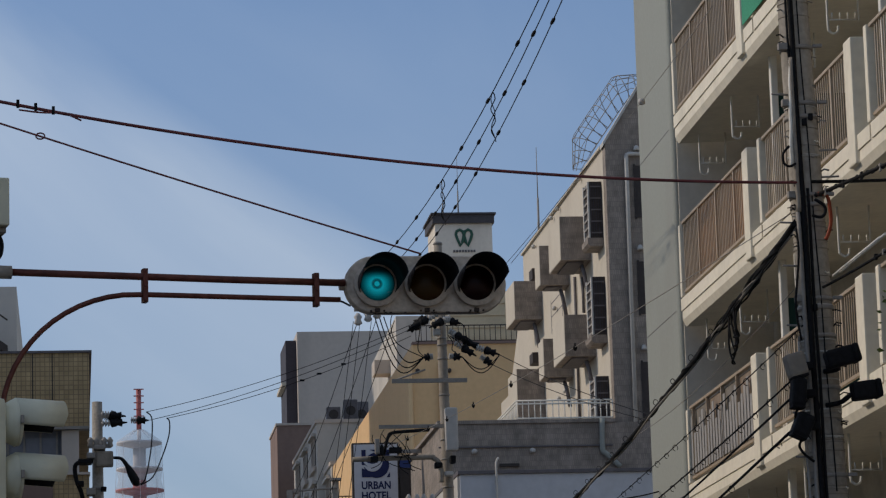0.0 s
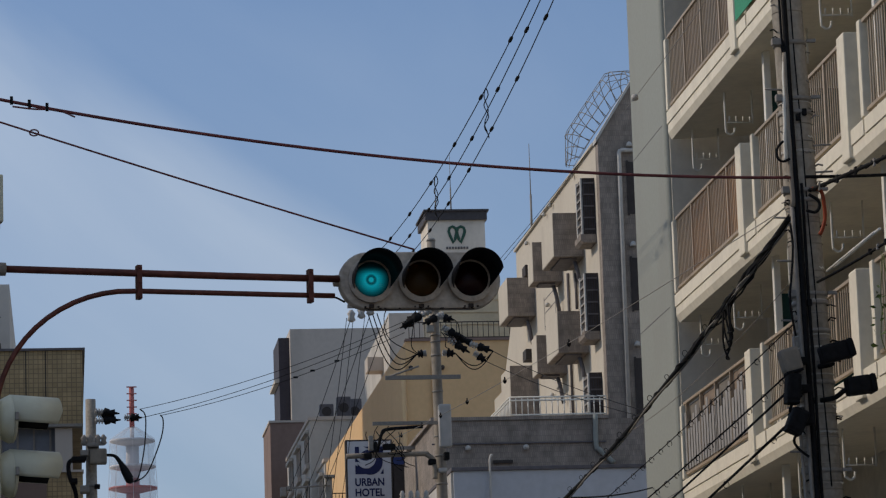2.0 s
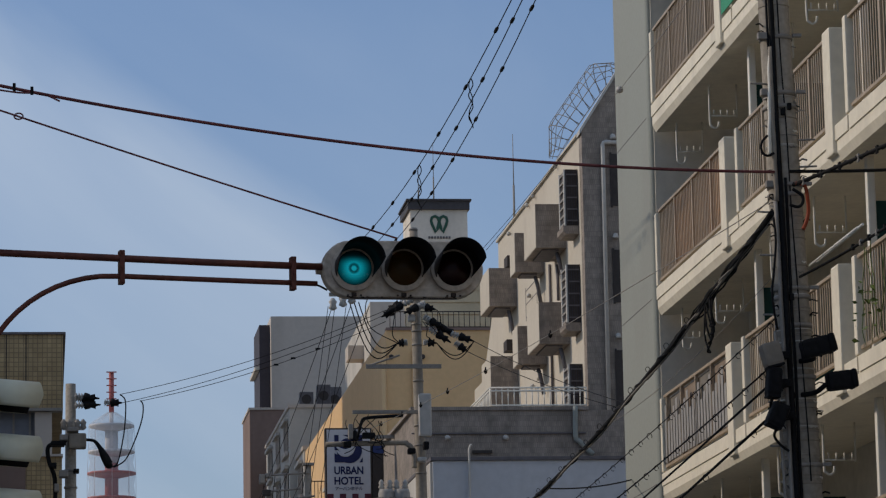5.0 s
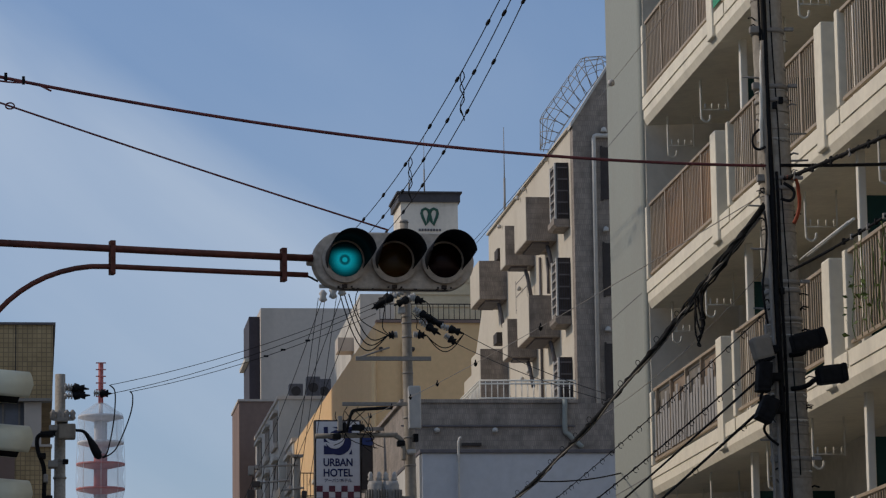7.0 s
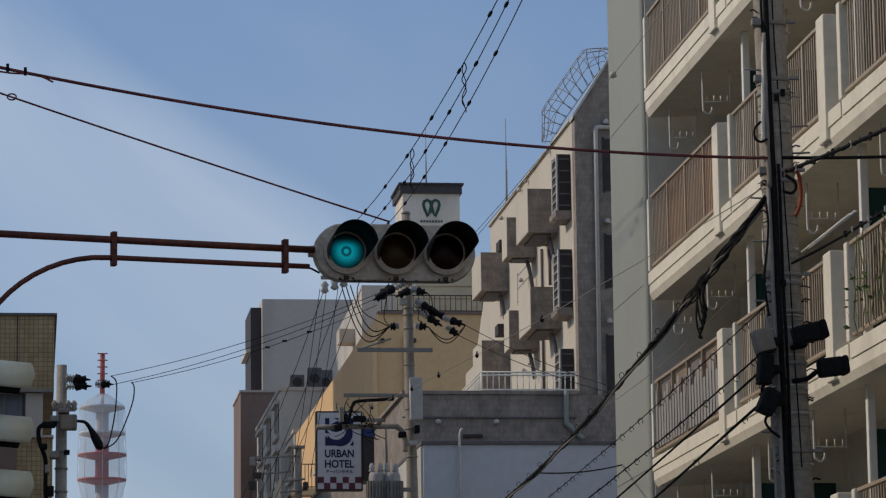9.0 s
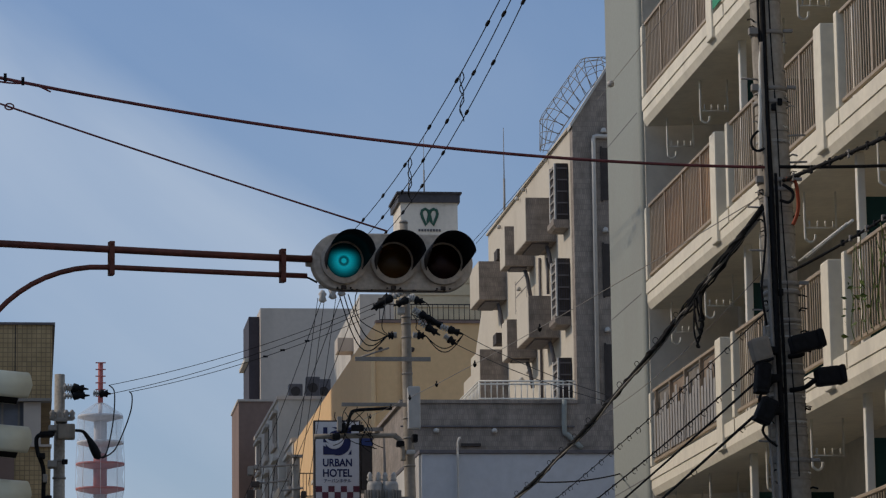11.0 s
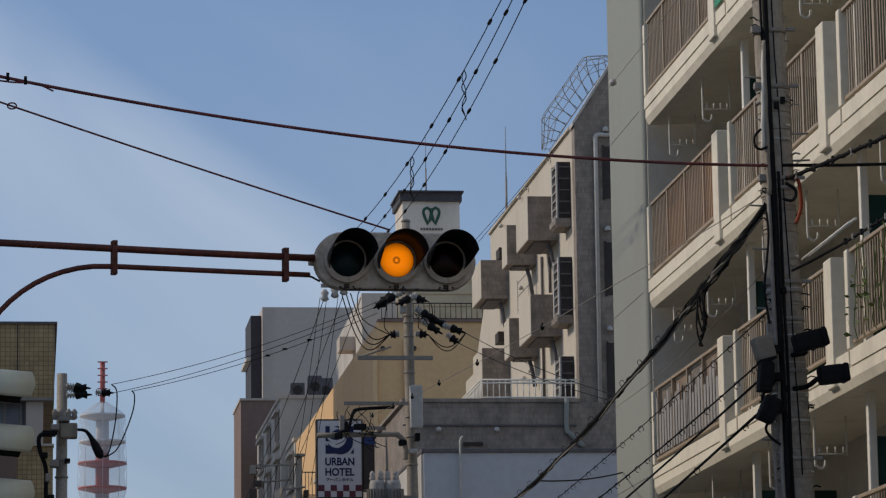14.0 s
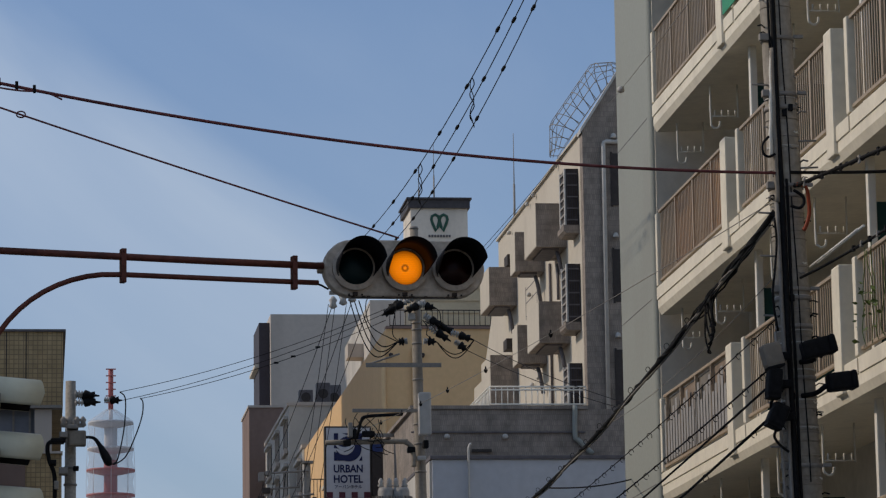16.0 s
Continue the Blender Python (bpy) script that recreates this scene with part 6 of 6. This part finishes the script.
def lettering(text, x0, x1, z0, z1, y, material, parent, heavy=0.028):
    """Words from the built-in font as a thin raised mesh."""
    cu = bpy.data.curves.new("lettering", "FONT")
    cu.body, cu.extrude, cu.offset = text, 0.004, heavy
    tmp = bpy.data.objects.new("lettering", cu)
    scene.collection.objects.link(tmp)
    bpy.context.view_layer.update()
    me = bpy.data.meshes.new_from_object(tmp.evaluated_get(bpy.context.evaluated_depsgraph_get()))
    bpy.data.objects.remove(tmp)
    co = np.array([v.co[:] for v in me.vertices])
    lo, hi = co.min(0), co.max(0)
    for v in me.vertices:
        u, w = (v.co.x - lo[0]) / (hi[0] - lo[0]), (v.co.y - lo[1]) / (hi[1] - lo[1])
        v.co = (x0 + (x1 - x0) * u, y - v.co.z, z0 + (z1 - z0) * w)
    me.materials.clear()
    me.materials.append(M[material])
    part("lettering", me, None, parent, "", world=True)


lettering("URBAN", HX0 + HW * 0.19, HX0 + HW * 0.81, HZ0 + HH * 0.415, HZ0 + HH * 0.515, 97.978, "sign_navy", sign)
lettering("HOTEL", HX0 + HW * 0.19, HX0 + HW * 0.81, HZ0 + HH * 0.285, HZ0 + HH * 0.385, 97.978, "sign_navy", sign)
lettering("アーバンホテル", HX0 + HW * 0.21, HX0 + HW * 0.79, HZ0 + HH * 0.215, HZ0 + HH * 0.262, 97.978, "sign_navy", sign, 0.012)
for r in range(2):
    for k in range(7):
        if (k + r) % 2 == 0:
            part("chequer", box(HX0 + 0.05 + (HW - 0.1) * k / 7, HX0 + 0.05 + (HW - 0.1) * (k + 1) / 7, 97.972, 97.984, HZ0 + 0.05 + HH * 0.075 * (1 - r), HZ0 + 0.05 + HH * 0.075 * (2 - r)), "sign_maroon", sign, world=True)
part("side_panel", box(HX1 + 0.02, HX1 + 0.34, 98.02, 98.3, HZ0 + 0.3, HZ0 + HH * 0.8), "stair_dark", sign, world=True)
part("side_panel", box(HX1 + 0.02, HX1 + 0.34, 98.0, 98.3, HZ0 + HH * 0.68, HZ0 + HH * 0.82), "sign_blue", sign, world=True)
part("bracket", box(HX1 - 0.02, 10.25, 98.1, 98.2, HZ1 - 0.3, HZ1 - 0.2), "steel", sign, world=True)
part("bracket", box(HX1 - 0.02, 10.25, 98.1, 98.2, HZ0 + 0.2, HZ0 + 0.3), "steel", sign, world=True)

# climbing plant on a balcony railing
vine = thing("balcony_vine", (FX - 0.02, 35.5, LEVELS[2] + 0.45), "sparse green and yellow vine on a balcony railing", "plant")
rv = random.Random(11)
for k in range(16):
    y, z = 37.4 - 0.29 * k, LEVELS[2] + 0.5
    stem = [(FX + 0.01, y, z)]
    for j in range(7):
        y, z = y + rv.uniform(-0.12, 0.12), z + rv.uniform(0.1, 0.2)
        stem.append((FX - 0.01 - 0.02 * rv.random(), y, min(z, LEVELS[2] + 1.62)))
    part("stem", hose(bmesh.new(), stem, 0.006, 5), "leaf", vine, world=True)
leaves = bmesh.new()
for k in range(230):
    c = Vector((FX - 0.03 - 0.05 * rv.random(), rv.uniform(32.8, 37.6), LEVELS[2] + 0.5 + 1.15 * rv.random() ** 0.8))
    if noise.noise(c * 1.7) < 0.02:
        continue
    q = Euler((rv.uniform(0, 6), rv.uniform(0, 6), rv.uniform(0, 6))).to_matrix()
    ln = rv.uniform(0.03, 0.06)
    pts5 = [c + q @ Vector(p) for p in ((0, -ln, 0), (ln * 0.5, -ln * 0.2, ln * 0.15), (0, ln, 0), (-ln * 0.5, -ln * 0.2, ln * 0.15))]
    v = [leaves.verts.new(p) for p in pts5]
    leaves.faces.new((v[0], v[1], v[2]))
    leaves.faces.new((v[0], v[2], v[3]))
tagged(part("leaves", leaves, "leaf", vine, world=True), kind="stuff")

# slim bracket pole down the street
slim = thing("bracket_pole", (9.321, 120, 0.12), "slim grey pole with side brackets and wires", "pole")
part("shaft", tube(bmesh.new(), (9.361, 120, 0.12), (9.348, 120, 14.678), 0.14, 0.12, 14), "pole_pale", slim, world=True)
part("cap", box(9.166, 9.549, 119.8, 120.2, 14.678, 14.759), "steel", slim, world=True)
for v, ua, ub in ((812, 446, 530), (840, 450, 515), (853, 500, 540), (872, 495, 545)):
    z = 14.293 - (v - 812) / 49.5
    part("bracket", tube(bmesh.new(), (8.768 + (ua - 500) / 49.5, 119.8, z), (8.768 + (ub - 500) / 49.5, 119.8, z + 0.1), 0.035, n=8), "steel", slim, world=True)
for u, v, w, h in ((447, 818, 10, 16), (458, 812, 10, 8), (455, 842, 14, 10), (446, 860, 12, 16), (462, 862, 10, 20), (540, 860, 8, 12)):
    part("fitting", box(8.768 + (u - w / 2 - 500) / 49.5, 8.768 + (u + w / 2 - 500) / 49.5, 119.6, 120.0, 14.293 - (v + h / 2 - 812) / 49.5, 14.293 - (v - h / 2 - 812) / 49.5, bevel=0.03), "steel" if w == 10 else "stair_dark", slim, world=True)
for u in (452, 470, 490):
    part("drop_wire", hose(bmesh.new(), sagging(Vector((8.768 + (u - 500) / 49.5, 119.8, 14.293)), Vector((8.768 + (u - 530) / 49.5, 125, 8.0)), 0.3, 10), 0.012), "black_rubber", slim, world=True)
railing("side_railing", (11.795, 149.6, 16.142), (12.398, 149.6, 16.142), 17.223 - 16.142, 0.13, "stair_dark", "dark steel railing on a balcony of the ochre block")


# ---------------------------------------------------------------- what moves: the signal's lamps change over
def motions():
    for strip, cx, z in lamp_strips["green"]:
        walk(strip, [(0.0, pose(cx, 0, z, 0)), (13.04, pose(cx, 0, z, 0)), (13.06, pose(cx, 0, z, 60)), (13.08, pose(cx, 0, z, 120)), (13.1, pose(cx, 0, z, 180)), (16.0, pose(cx, 0, z, 180))])
    for strip, cx, z in lamp_strips["amber"]:
        walk(strip, [(0.0, pose(cx, 0, z, 180)), (13.07, pose(cx, 0, z, 180)), (13.09, pose(cx, 0, z, 240)), (13.11, pose(cx, 0, z, 300)), (13.13, pose(cx, 0, z, 360)), (16.0, pose(cx, 0, z, 360))])


motions()
